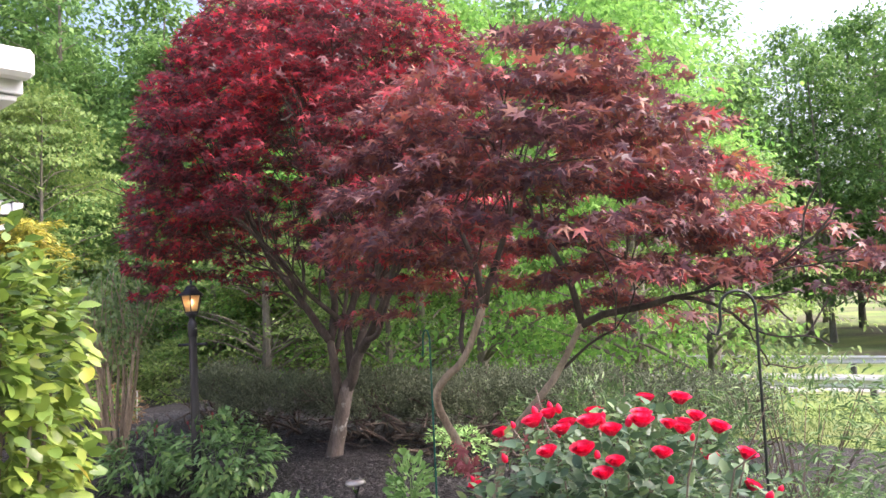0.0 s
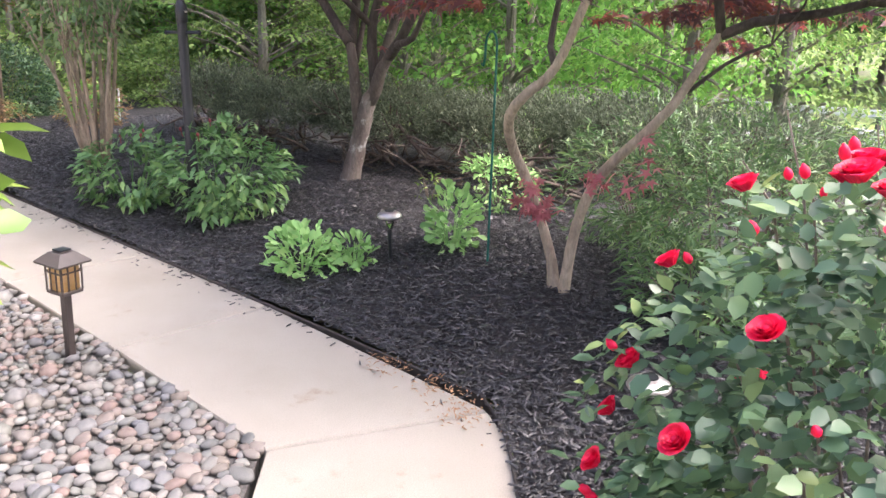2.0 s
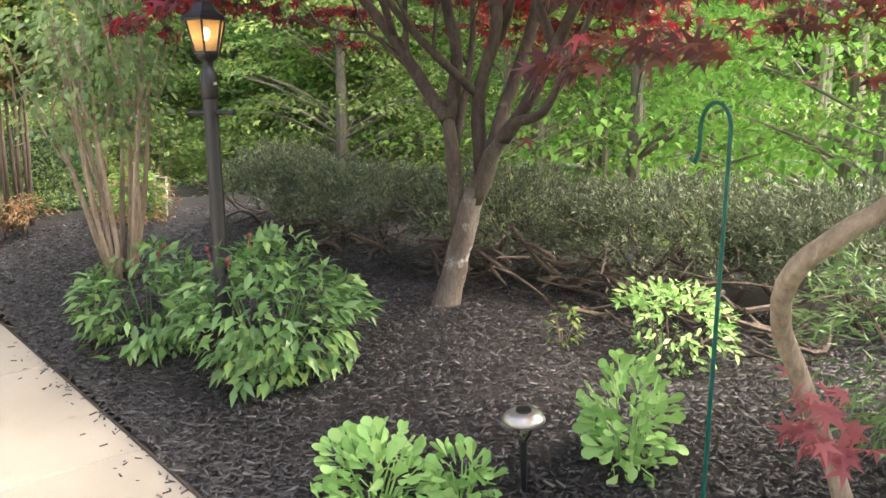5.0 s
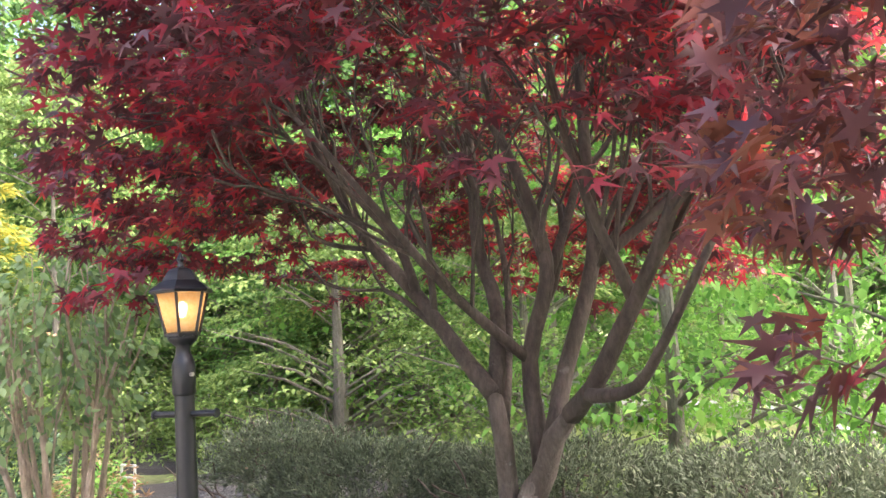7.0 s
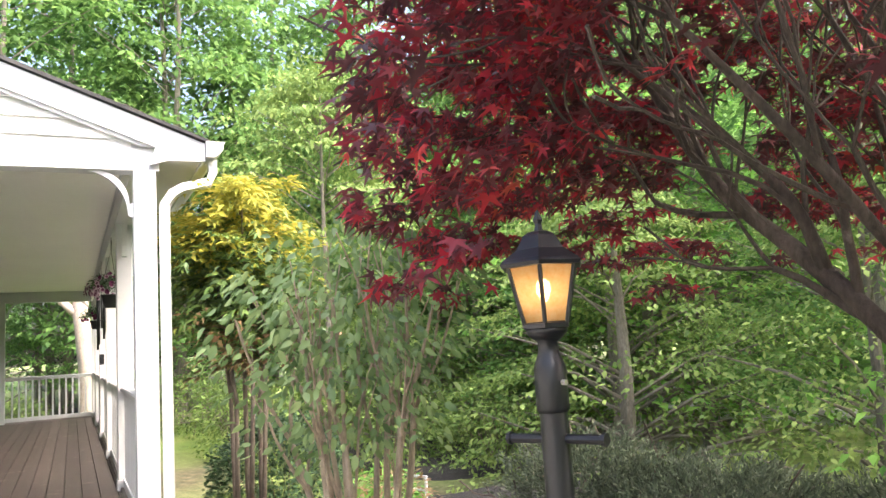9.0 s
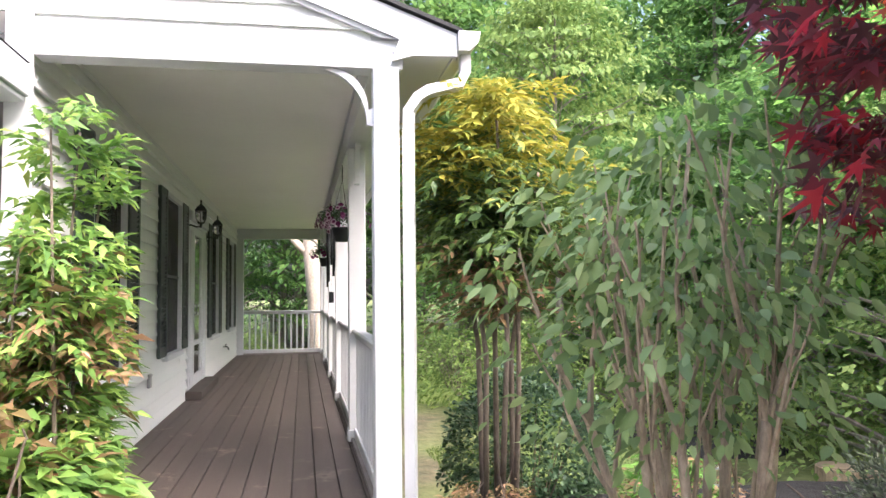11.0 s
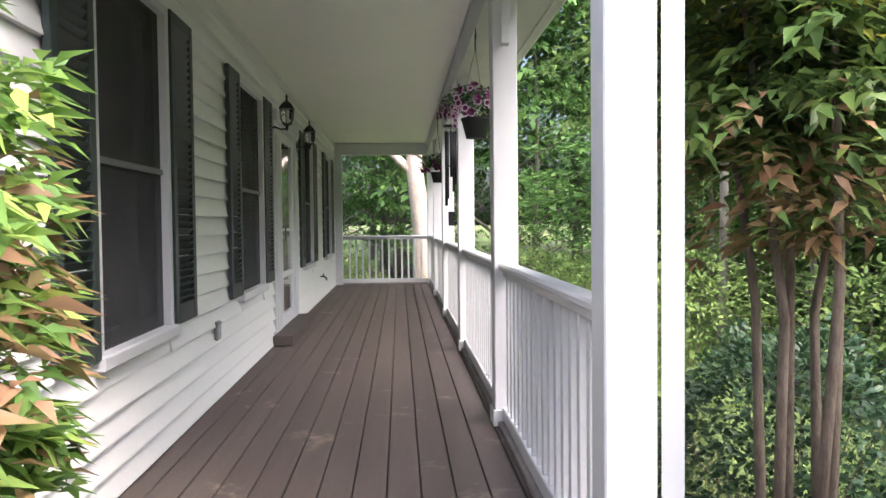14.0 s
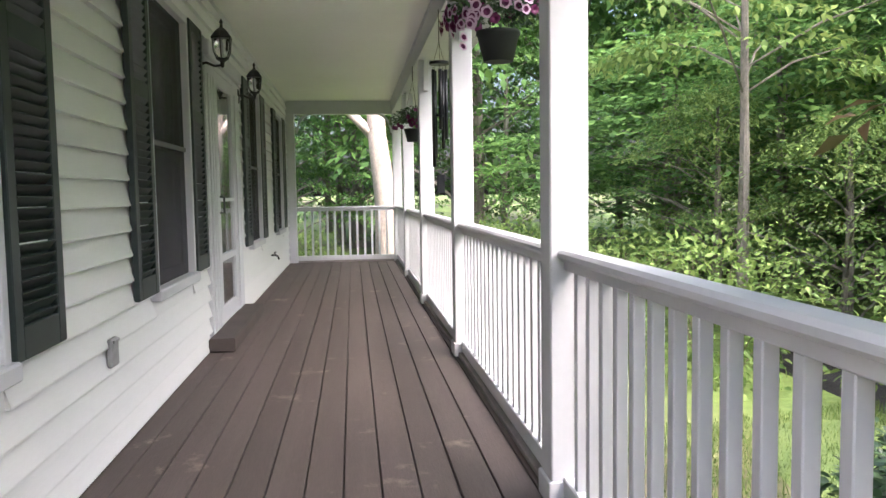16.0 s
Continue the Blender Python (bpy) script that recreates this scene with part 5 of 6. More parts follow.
def bronze_maple():
    t = thing("japanese_maple", (-3.48, 4.31, 0.05), "bronze-red maple with two twisting slender trunks", "tree", "ornamental maples")
    b, ends, tw = Build(), [], Build()
    a = [(-0.01, -0.03, -0.05), (-0.05, -0.03, 0.2), (-0.14, -0.05, 0.45), (-0.23, -0.09, 0.68), (-0.25, -0.2, 0.86), (-0.18, -0.33, 1.03), (-0.06, -0.36, 1.16), (0.07, -0.3, 1.3), (0.14, -0.15, 1.65)]
    b.tube(bent(a), spread_radii([0.045, 0.031, 0.027, 0.030, 0.028, 0.028, 0.027, 0.024, 0.022]), 12, True, 0.05)
    c = [(0.05, -0.04, -0.05), (0.07, -0.05, 0.15), (0.12, -0.06, 0.45), (0.22, -0.06, 0.71), (0.36, -0.05, 0.88), (0.5, -0.03, 1.03), (0.6, 0.05, 1.2), (0.7, 0.2, 1.5)]
    part("trunk", Build().tube(bent(c), spread_radii([0.044, 0.033, 0.029, 0.030, 0.027, 0.025, 0.023, 0.02]), 12, True, 0.05), M["stem_bark"], t, "", True)
    for p, d, L, r in (((0.14, -0.15, 1.63), (-0.3, 0.2, 0.8), 0.55, 0.024), ((0.14, -0.15, 1.63), (0.2, 0.5, 1.0), 0.65, 0.026), ((0.7, 0.2, 1.48), (0.9, 0.3, 0.8), 0.65, 0.028),
                       ((0.7, 0.2, 1.48), (0.0, -0.2, 1.0), 0.65, 0.026), ((0.07, -0.3, 1.3), (-0.3, 0.4, 0.8), 0.5, 0.02), ((0.6, 0.1, 1.2), (1.0, 0.9, 0.9), 0.45, 0.012)):
        grow(tw, ends, p, d, L, r, 3, 0.15, 2, 0.16, 0.6, 0.78)
    part("trunk", b, M["stem_bark"], t, "", True)
    limbs_of(t, M["shaded_limb_bark"], tw)
    P = canopy(26000, np.array((0.45, 0.0, 2.02)), np.array((1.55, 1.42, 1.5)), lambda r: -0.30 * r - 0.02, 0.45)
    P = clumped(P, 2.2, -0.08, 0.55)
    Q = canopy(2600, np.array((1.75, 1.05, 1.9)), np.array((1.0, 0.75, 0.4)), lambda r: -0.5 * r, 0.2)
    Q = clumped(Q, 3.0, 0.02, 0.6)
    tuft = np.array([(-0.15, -0.12, 0.52), (-0.12, -0.14, 0.64), (0.24, -0.14, 0.72), (-0.2, -0.14, 0.6), (0.52, -0.16, 0.8), (0.5, -0.08, 0.92), (-0.1, -0.1, 0.48)])
    T = tuft[rng.integers(0, len(tuft), 80)] + rnd(80, 0.045)
    m = len(T)
    tagged(part("young_foliage", leaves("young_foliage", T, rnd(m, 0.6) + (0, -0.3, -0.5), rnd(m, 0.4) + (0, -0.6, 0.7), rng.uniform(0.05, 0.085, m), rng.uniform(0.05, 0.085, m), "palm", M["pink_shoot"]), None, t), "pink young leaves on the trunk", kind="stuff")
    P = np.concatenate([P, Q])
    P = P[~((P[:, 1] < -0.7) & (P[:, 2] < 1.95))]
    n = len(P)
    out = unit(P - np.array((0.3, 0, 1.4)))
    D = out * 0.7 + rnd(n, 0.5) + (0, 0, -0.5)
    N = out * 0.3 + rnd(n, 0.4) + (0, 0, 0.9)
    s = rng.uniform(0.052, 0.096, n)
    part("crown", leaves("crown", P, D, N, s, s, "palm", M["maple_leaf2"]), None, t, "bronze and red palmate leaves")


bronze_maple()


def shrub(name, at, radii, n, size, ratio, shape, mat, label, stems=14, droop=0.3, stem_mat=None, skin=0.55, cell=None, keep=0.0, flat_base=0.35, up=0.8, category="shrub", group="", stem_r=0.006, lift=0.0):
    """A mound of leaves on a fan of stems."""
    t = thing(name, at, label, category, group)
    R = np.array(radii, float)
    d = unit(rng.normal(0, 1, (n, 3)))
    s = rng.uniform(skin ** 3, 1, (n, 1)) ** (1 / 3)
    q = d * s
    q[:, 2] = np.where(q[:, 2] < -flat_base, -flat_base - 0.25 * rng.random(n), q[:, 2])
    lump = np.array([1 + 0.16 * noise.noise(Vector(v * 2.2) + Vector(at) * 3) + 0.1 * noise.noise(Vector(v * 5)) for v in d])
    P = q * R * lump[:, None] + (0, 0, R[2] * 0.62)
    if cell:
        f = np.array([noise.noise(Vector(p * cell) + Vector(at)) for p in P])
        P, d = P[f > keep], d[f > keep]
    P[:, 2] = np.maximum(P[:, 2] + lift, 0.02)
    m = len(P)
    D = d * (1, 1, 0.5) + rnd(m, 0.45) + (0, 0, -droop)
    N = d * 0.4 + rnd(m, 0.35) + (0, 0, up)
    b = Build()
    for k in range(stems):
        a = rng.uniform(0, math.tau)
        e = Vector((math.cos(a) * R[0] * rng.uniform(0.3, 0.85), math.sin(a) * R[1] * rng.uniform(0.3, 0.85), R[2] * rng.uniform(0.7, 1.3) + lift))
        o = Vector((math.cos(a) * R[0] * 0.15, math.sin(a) * R[1] * 0.15, -0.03))
        b.tube([o, o.lerp(e, 0.5) + Vector((0, 0, 0.08 * R[2])), e], [stem_r, stem_r * 0.8, stem_r * 0.4], 5)
    tagged(part("stem_tangle", b, stem_mat or M["grey_stem"], t), kind="stuff")
    L = rng.uniform(0.7, 1.25, m) * size
    part("foliage", leaves("foliage", P, D, N, L, L * ratio, shape, mat), None, t)
    return t


def at_mulch(x, y, dz=0.0):
    return (x, y, mulch_z(x, y) + dz)


# clumps along the bed
for (x, y), rad, n in (((-6.55, 4.05), (0.60, 0.52, 0.44), 1900), ((-7.45, 3.72), (0.52, 0.42, 0.38), 1300)):
    p = shrub("peony", at_mulch(x, y), rad, n, 0.105, 0.38, "lance", M["peony_leaf"], "leafy green peony clump with spent pink buds", 16, 0.2, M["peony_leaf"], 0.45, 3.5, -0.12, group="peonies", up=0.9)
    m = 4
    a = rng.uniform(0, math.tau, m)
    for k in range(m):
        r = rng.uniform(0.1, 0.9)
        bb = Build()
        px, py, pz = rad[0] * r * math.cos(a[k]), rad[1] * r * math.sin(a[k]), rad[2] * (1.62 - 0.5 * r * r)
        bb.tube([(px * 0.95, py * 0.95, pz - 0.06), (px, py, pz)], 0.0035, 5)
        bb.lathe([(0.002, -0.014), (0.010, -0.009), (0.013, 0.002), (0.008, 0.013), (0.002, 0.018)], (px, py, pz), 7)
        part("bud", bb, M["coral"], p, "spent pink-brown bud")
for (x, y), rad, n in (((-5.0, 3.62), (0.23, 0.21, 0.17), 260), ((-4.75, 3.83), (0.12, 0.12, 0.12), 80), ((-4.42, 4.42), (0.16, 0.16, 0.26), 210)):
    shrub("sedum", at_mulch(x, y), rad, n, 0.078, 0.62, "spoon", M["sedum_leaf"], "pale green fleshy-leaved sedum clump in mulch", 10, -0.35, M["sedum_leaf"], 0.4, group="sedum clumps", up=0.7, category="plant")
shrub("azalea", at_mulch(-5.0, 5.65), (0.36, 0.3, 0.26), 1300, 0.06, 0.42, "oval", M["sedum_leaf"], "low bright green shrub beside the brush", 10, 0.1, cell=3, keep=-0.15)
shrub("sprig", at_mulch(-5.5, 5.35), (0.10, 0.1, 0.16), 50, 0.05, 0.45, "oval", M["yellow_leaf"], "small yellow-green seedling in mulch", 4, 0.1)

# narrow-leaved shrubs behind the slender maple
for (x, y), rad, n in (((-2.75, 5.0), (0.75, 0.65, 0.62), 3600), ((-3.6, 5.55), (0.7, 0.6, 0.6), 2600), ((-1.75, 4.55), (0.75, 0.6, 0.55), 2600), ((-2.62, 4.3), (0.42, 0.33, 0.24), 900), ((-1.9, 5.9), (0.9, 0.7, 0.75), 2600), ((-0.7, 5.6), (0.9, 0.8, 0.7), 2000)):
    shrub("willow_shrub", at_mulch(x, y), rad, n, 0.085, 0.2, "lance", M["willow_leaf"], "loose grey-green narrow-leaved shrub", 22, 0.05, skin=0.3, cell=2.4, keep=-0.18, group="narrow-leaved shrubs", up=0.5)


# bare-legged evergreen hedge with brush below
def hedge(x, y, rad, n):
    t = thing("juniper_hedge", at_mulch(x, y), "grey-green evergreen hedge bare and twiggy underneath", "hedge", "evergreen hedge")
    k = 16
    q = unit(rng.normal(0, 1, (n // 7, 3))) * rng.uniform(0.55, 1, (n // 7, 1))
    q = q[q[:, 2] > -0.25 - 0.35 * rng.random(len(q))]
    lump = np.array([1 + 0.22 * noise.noise(Vector(v * 2.4) + Vector((x, y, 0))) + 0.1 * noise.noise(Vector(v * 6)) for v in q])
    C = q * np.array(rad) * lump[:, None] + (0, 0, 0.42)
    axis = unit(q * (0.8, 0.8, 0.4) + rnd(len(q), 0.3) + (0, 0, 0.55))
    u = rng.uniform(-0.02, 0.14, (len(q), k, 1))
    P = (C[:, None] + axis[:, None] * u + rng.normal(0, 0.012, (len(q), k, 3))).reshape(-1, 3)
    D = (axis[:, None] + rng.normal(0, 0.45, (len(q), k, 3))).reshape(-1, 3)
    m = len(P)
    part("foliage", leaves("foliage", P, D, rnd(m, 0.8) + (0, 0, 0.4), rng.uniform(0.03, 0.06, m), 0.013, "fleck", M["yew_leaf"]), None, t)
    b, e = Build(), []
    for k in range(9):
        a = rng.uniform(0, math.tau)
        grow(b, e, (rng.uniform(-0.5, 0.5) * rad[0], rng.uniform(-0.4, 0.4) * rad[1], -0.02), (math.cos(a), math.sin(a) - 0.3, 0.9), 0.42, 0.022, 2, 0.1, 2, 0.25, 0.8, 0.75, 6)
    limbs_of(t, M["twig"], b, "branch")


for x, y, rad, n in ((-8.5, 6.1, (1.0, 0.8, 0.30), 8000), (-7.1, 6.55, (1.0, 0.8, 0.34), 9000), (-5.75, 6.9, (1.05, 0.8, 0.38), 10000), (-4.6, 7.2, (0.95, 0.8, 0.38), 8000), (-3.5, 7.4, (0.9, 0.8, 0.36), 6000), (-9.4, 5.9, (0.7, 0.6, 0.3), 4000)):
    hedge(x, y, rad, n)


def brush_pile():
    t = thing("brush_pile", at_mulch(-5.9, 5.95), "tangle of dead brown branches under the hedge", "branches")
    for k in range(130):
        b = Build()
        c = Vector((rng.uniform(-1.6, 1.5), rng.uniform(-0.25, 0.7), 0.02 + 0.36 * rng.random() ** 1.4))
        a = rng.normal(0, 0.8) + (math.pi if rng.random() < .5 else 0)
        L = rng.uniform(0.22, 0.62)
        d = Vector((math.cos(a), math.sin(a) * 0.7, rng.normal(0, 0.3)))
        s = Vector(rng.normal(0, 0.07, 3))
        lo = [c - d * L / 2, c + s, c + d * L / 2 + s * 0.5]
        for p in lo:
            p.z = max(p.z, 0.0)
        r = rng.uniform(0.005, 0.018)
        b.tube(bent(lo, 3), spread_radii([r, r * 0.8, r * 0.4], 3), 6)
        if L > 0.5:
            e = lo[1] + Vector((d.y, -d.x, 0.4)) * 0.22
            b.tube([lo[1], e], [r * 0.6, r * 0.25], 5)
        part("branch", b, M["twig"], t)


brush_pile()


# ---------------------------------------------------------------- roses
def rose_mesh():
    b = Build()
    for ring, (n, r, tilt, h) in enumerate(((7, 0.034, 0.62, 0.0), (7, 0.030, 0.36, 0.003), (6, 0.024, 0.14, 0.007), (5, 0.017, -0.05, 0.011), (4, 0.010, -0.15, 0.015))):
        for k in range(n):
            a = math.tau * k / n + ring * 0.5 + rng.normal(0, 0.1)
            c, s = math.cos(a), math.sin(a)
            w = r * 0.85 + 0.006
            out = Vector((c, s, 0)) * math.sin(tilt + 0.08) + Vector((0, 0, 1)) * math.cos(tilt + 0.08)
            sd = Vector((-s, c, 0))
            o = Vector((c, s, 0)) * 0.005 + Vector((0, 0, h))
            Lp = 0.016 + r * 0.75
            v = [o - sd * w * 0.3, o + sd * w * 0.3, o + out * Lp * 0.6 - sd * w * 0.75 - Vector((c, s, 0)) * 0.004, o + out * Lp * 0.65 + Vector((c, s, 0)) * 0.004, o + out * Lp * 0.6 + sd * w * 0.75 - Vector((c, s, 0)) * 0.004,
                 o + out * Lp - sd * w * 0.45 + Vector((c, s, -0.3)) * 0.006, o + out * Lp * 1.06 + Vector((c, s, -0.3)) * 0.009, o + out * Lp + sd * w * 0.45 + Vector((c, s, -0.3)) * 0.006]
            b.add(v, [(0, 1, 3), (0, 3, 2), (1, 4, 3), (2, 3, 6, 5), (3, 4, 7, 6)])
    b.lathe([(0.004, 0.004), (0.012, 0.01), (0.014, 0.02), (0.009, 0.03), (0.002, 0.033)], sides=8)
    return b.mesh("bloom", M["petal"], True)


ROSE = (-1.32, 2.42)
rose = shrub("rose_bush", at_mulch(*ROSE, -0.0), (0.74, 0.64, 0.85), 10500, 0.050, 0.76, "oval", M["rose_leaf"], "flowering rose bush with bright red blooms", 26, 0.25, M["grey_stem"], 0.5, 3.2, -0.2, 0.5, stem_r=0.007)
bloom_shapes = [rose_mesh() for _ in range(4)]
bud_me = Build().lathe([(0.002, -0.012), (0.010, -0.006), (0.013, 0.004), (0.010, 0.016), (0.002, 0.026)], sides=8).mesh("rosebud", M["petal"], True)
for k in range(84):
    a, e = rng.uniform(0, math.tau), rng.uniform(0.05, 1.3)
    if k < 54:
        a = radians(rng.uniform(195, 375))
    d = Vector((math.cos(a) * math.cos(e), math.sin(a) * math.cos(e), math.sin(e)))
    p = Vector((d.x * 0.73, d.y * 0.65, 0.53 + d.z * 0.88)) * rng.uniform(0.97, 1.05)
    bud = k % 5 in (3, 4)
    o = part("rosebud" if bud else "bloom", bud_me if bud else bloom_shapes[k % 4], None, rose, "closed red rosebud" if bud else "open red rose bloom")
    o.matrix_basis = Matrix.LocRotScale(p, (d + Vector((0, 0, 0.5))).to_track_quat('Z', 'Y'), (rng.uniform(0.65, 1.0),) * 3)
cane = Build()
for k in range(9):
    a = rng.uniform(0, math.tau)
    x, y = math.cos(a) * 0.4, math.sin(a) * 0.35
    cane.tube([(x * 0.6, y * 0.6, 0.6), (x, y, 1.25), (x * 1.2, y * 1.2, rng.uniform(1.3, 1.48))], [0.004, 0.0035, 0.002], 5)
tagged(part("cane_tangle", cane, M["grey_stem"], rose), kind="stuff")

# column of glossy leaves beside the path
shrub("pear_shrub", (-2.26, 0.61, -0.2), (0.38, 0.36, 0.67), 5600, 0.054, 0.66, "oval", M["pear_leaf"], "tall yellow-green glossy-leaved shrub by the path", 18, 0.3, M["grey_stem"], 0.5, 4.0, -0.28, 0.85, stem_r=0.012, lift=1.22)


# ---------------------------------------------------------------- nandinas and stems by the porch
def nandina(name, at, label, n_cane, h, spread, n_spray, mats, cane_r=0.012, low=0.3, leaf=0.05):
    """Upright canes with tiers of drooping, finely divided leaves."""
    t = thing(name, at, label, "shrub", "nandinas")
    b, tops = Build(), []
    for k in range(n_cane):
        a = math.tau * k / n_cane + rng.normal(0, 0.3)
        r = spread * rng.uniform(0.15, 0.55)
        hh = h * rng.uniform(0.7, 1.0)
        o = Vector((math.cos(a) * 0.10, math.sin(a) * 0.10, -0.05))
        e = Vector((math.cos(a) * r, math.sin(a) * r, hh))
        m1 = o.lerp(e, 0.5) + Vector((rng.normal(0, 0.07), rng.normal(0, 0.07), 0))
        part("cane", Build().tube([o, m1, e], [cane_r, cane_r * 0.8, cane_r * 0.4], 7), M["grey_stem"], t, "", True)
        tops.append((o, m1, e))
    P, D, N = [], [], []
    for k in range(n_spray):
        o, m1, e = tops[rng.integers(0, len(tops))]
        s = rng.uniform(low, 1.05)
        c = o.lerp(m1, s * 2) if s < 0.5 else m1.lerp(e, s * 2 - 1)
        a = rng.uniform(0, math.tau)
        d = Vector((math.cos(a), math.sin(a), rng.uniform(0.0, 0.7)))
        L = spread * rng.uniform(0.4, 0.85)
        for j in range(11):
            u = (j + 1) / 11
            q = c + d * L * u + Vector((0, 0, -0.28 * L * u * u * 1.6))
            for sgn in (-1, 0, 1):
                dd = d + Vector((-d.y, d.x, 0)) * sgn * 0.9 + Vector((0, 0, -0.45))
                P.append(q + Vector(rng.normal(0, 0.02, 3)))
                D.append(dd + Vector(rng.normal(0, 0.3, 3)))
                N.append(Vector((0, 0, 1)) + Vector(rng.normal(0, 0.35, 3)))
    P, D, N = np.array(P), np.array(D), np.array(N)
    if at[1] < 2:
        X, Y = P[:, 0] + at[0], P[:, 1] + at[1]
        ok = (Y < np.minimum(2.1, 2.56 + 0.36 * (X + 8.15))) & (Y > 1.33) & (X > -10.7)
        P, D, N = P[ok], D[ok], N[ok]
    else:
        ok = P[:, 1] + at[1] > 3.34
        P, D, N = P[ok], D[ok], N[ok]
    zs = P[:, 2] + rng.normal(0, 0.18, len(P))
    lo = 0.0
    for frac, mat, lab in mats:
        hi = np.quantile(zs, frac) if frac < 1 else 1e9
        sel = (zs > (lo if lo else -1e9)) & (zs <= hi)
        k = int(sel.sum())
        if k:
            L = rng.uniform(0.75, 1.25, k) * leaf
            part("foliage", leaves("foliage", P[sel], D[sel], N[sel], L, L * 0.34, "lance", mat), None, t, lab)
        lo = hi
    return t


nandina("nandina", (-10.0, 1.56, -0.1), "nandina with green, bronze and coral leaves at the porch corner", 10, 2.6, 0.5, 300,
        [(0.52, M["nandina_leaf"], "green and coral leaves"), (0.68, M["nandina_bronze"], "bronze new leaves"), (1, M["nandina_leaf"], "green upper leaves")], low=0.35, leaf=0.09)
nandina("nandina", (-9.4, 1.55, -0.1), "low nandina with lime and coral leaves at the porch corner", 8, 1.4, 0.55, 170,
        [(0.97, M["nandina_leaf"], "lime green leaves"), (1, M["nandina_bronze"], "coral new leaves")], low=0.3, leaf=0.125)
nandina("nandina", (-11.2, 3.92, 0.1), "tall nandina with bare canes and golden top", 6, 2.85, 0.72, 340,
        [(0.08, M["nandina_bronze"], "bronze lower leaves"), (0.66, M["nandina_green"], "green leaves"), (1, M["nandina_gold"], "golden top leaves")], 0.022, 0.70, 0.095)
nandina("nandina", (-10.75, 3.75, 0.15), "low nandina with reddish leaves under the tall one", 6, 0.55, 0.3, 30, [(1, M["nandina_bronze"], "reddish leaves")], 0.006, 0.4, 0.05)


def stem_clump():
    """Many tan stems that fan out, with drooping soft leaves above."""
    t = thing("lilac", (-8.85, 4.06, 0.15), "multi-stemmed shrub of pale tan stems with soft green leaves", "shrub")
    b, ends = Build(), []
    for k in range(15):
        a = math.tau * k / 15 + rng.normal(0, 0.2)
        d = Vector((math.cos(a) * 0.2, math.sin(a) * 0.2, 1))
        grow(b, ends, (math.cos(a) * 0.09, math.sin(a) * 0.09, -0.05), d, rng.uniform(0.9, 1.3), rng.uniform(0.0205, 0.026), 2, 0.5, 2, 0.05, 0.35, 0.5, 6, 0.003)
    limbs_of(t, M["stem_bark"], b, "stem")
    tips = np.array([e[0] for e in ends if e[0].z > 1.0])
    n = 1600
    P = tips[rng.integers(0, len(tips), n)] + np.clip(rnd(n, 0.12), -0.25, 0.25)
    P = P[(P[:, 2] > 1.0) & (P[:, 2] < 2.5)]
    m = len(P)
    D = unit(P * (1, 1, 0)) + rnd(m, 0.5) + (0, 0, -0.9)
    L = rng.uniform(0.05, 0.085, m)
    part("foliage", leaves("foliage", P, D, rnd(m, 0.6) + (0, 0, 0.6), L, L * 0.5, "oval", M["lilac_leaf"]), None, t, "soft drooping green leaves")


stem_clump()
shrub("boxwood", (-12.2, 4.42, 0.0), (0.72, 0.66, 0.72), 9500, 0.045, 0.6, "oval", M["dark_leaf"], "rounded dark green boxwood beside the porch", 12, 0.0, skin=0.7, group="boxwoods")
shrub("barberry", at_mulch(-10.4, 4.75), (0.45, 0.4, 0.34), 900, 0.05, 0.4, "lance", M["nandina_bronze"], "low reddish shrub by the porch", 10, 0.1)
shrub("laurel", at_mulch(-10.75, 4.88, -0.05), (0.3, 0.28, 0.34), 380, 0.10, 0.45, "oval", M["bright_leaf"], "bright broad-leaved shrub behind the stems", 8, 0.2)
for x, y, rx, rz in ((-16.0, 7.2, 1.1, 0.85), (-17.5, 5.9, 1.2, 0.95), (-19.8, 5.6, 1.2, 0.95), (-22, 5.8, 1.3, 0.9), (-24.5, 5.3, 1.3, 0.9), (-28.4, 1.2, 1.3, 0.7), (-27.5, -0.8, 1.4, 1.0), (-14.6, 8.2, 1.2, 0.8), (-16.8, 8.8, 1.3, 0.9)):
    shrub("privet", (x, y, ground_z(x, y)), (rx, rx * 0.85, rz), 2400, 0.085, 0.5, "oval", M["yellow_leaf"], "loose yellow-green shrub at the wood's edge", 16, 0.15, skin=0.35, cell=1.4, keep=-0.2, group="woodland-edge shrubs")

# cold frame, stumps
gate = thing("garden_chair", pose(-10.62, 5.1, 0.2, 0, 0, 20), "white weathered metal garden chair back", "chair")
for nm, pts in (("post", [(-0.08, 0, -0.05), (-0.08, 0.03, 0.47)]), ("post", [(0.08, 0, -0.05), (0.08, 0.03, 0.47)]), ("rung", [(-0.08, 0.03, 0.46), (0.08, 0.03, 0.46)]), ("rung", [(-0.08, 0.02, 0.36), (0.08, 0.02, 0.36)]), ("rung", [(-0.08, 0.01, 0.25), (0.08, 0.01, 0.25)]), ("rung", [(-0.08, 0.0, 0.13), (0.08, 0, 0.13)])):
    part(nm, Build().tube(pts, 0.011, 8), M["white"], gate)
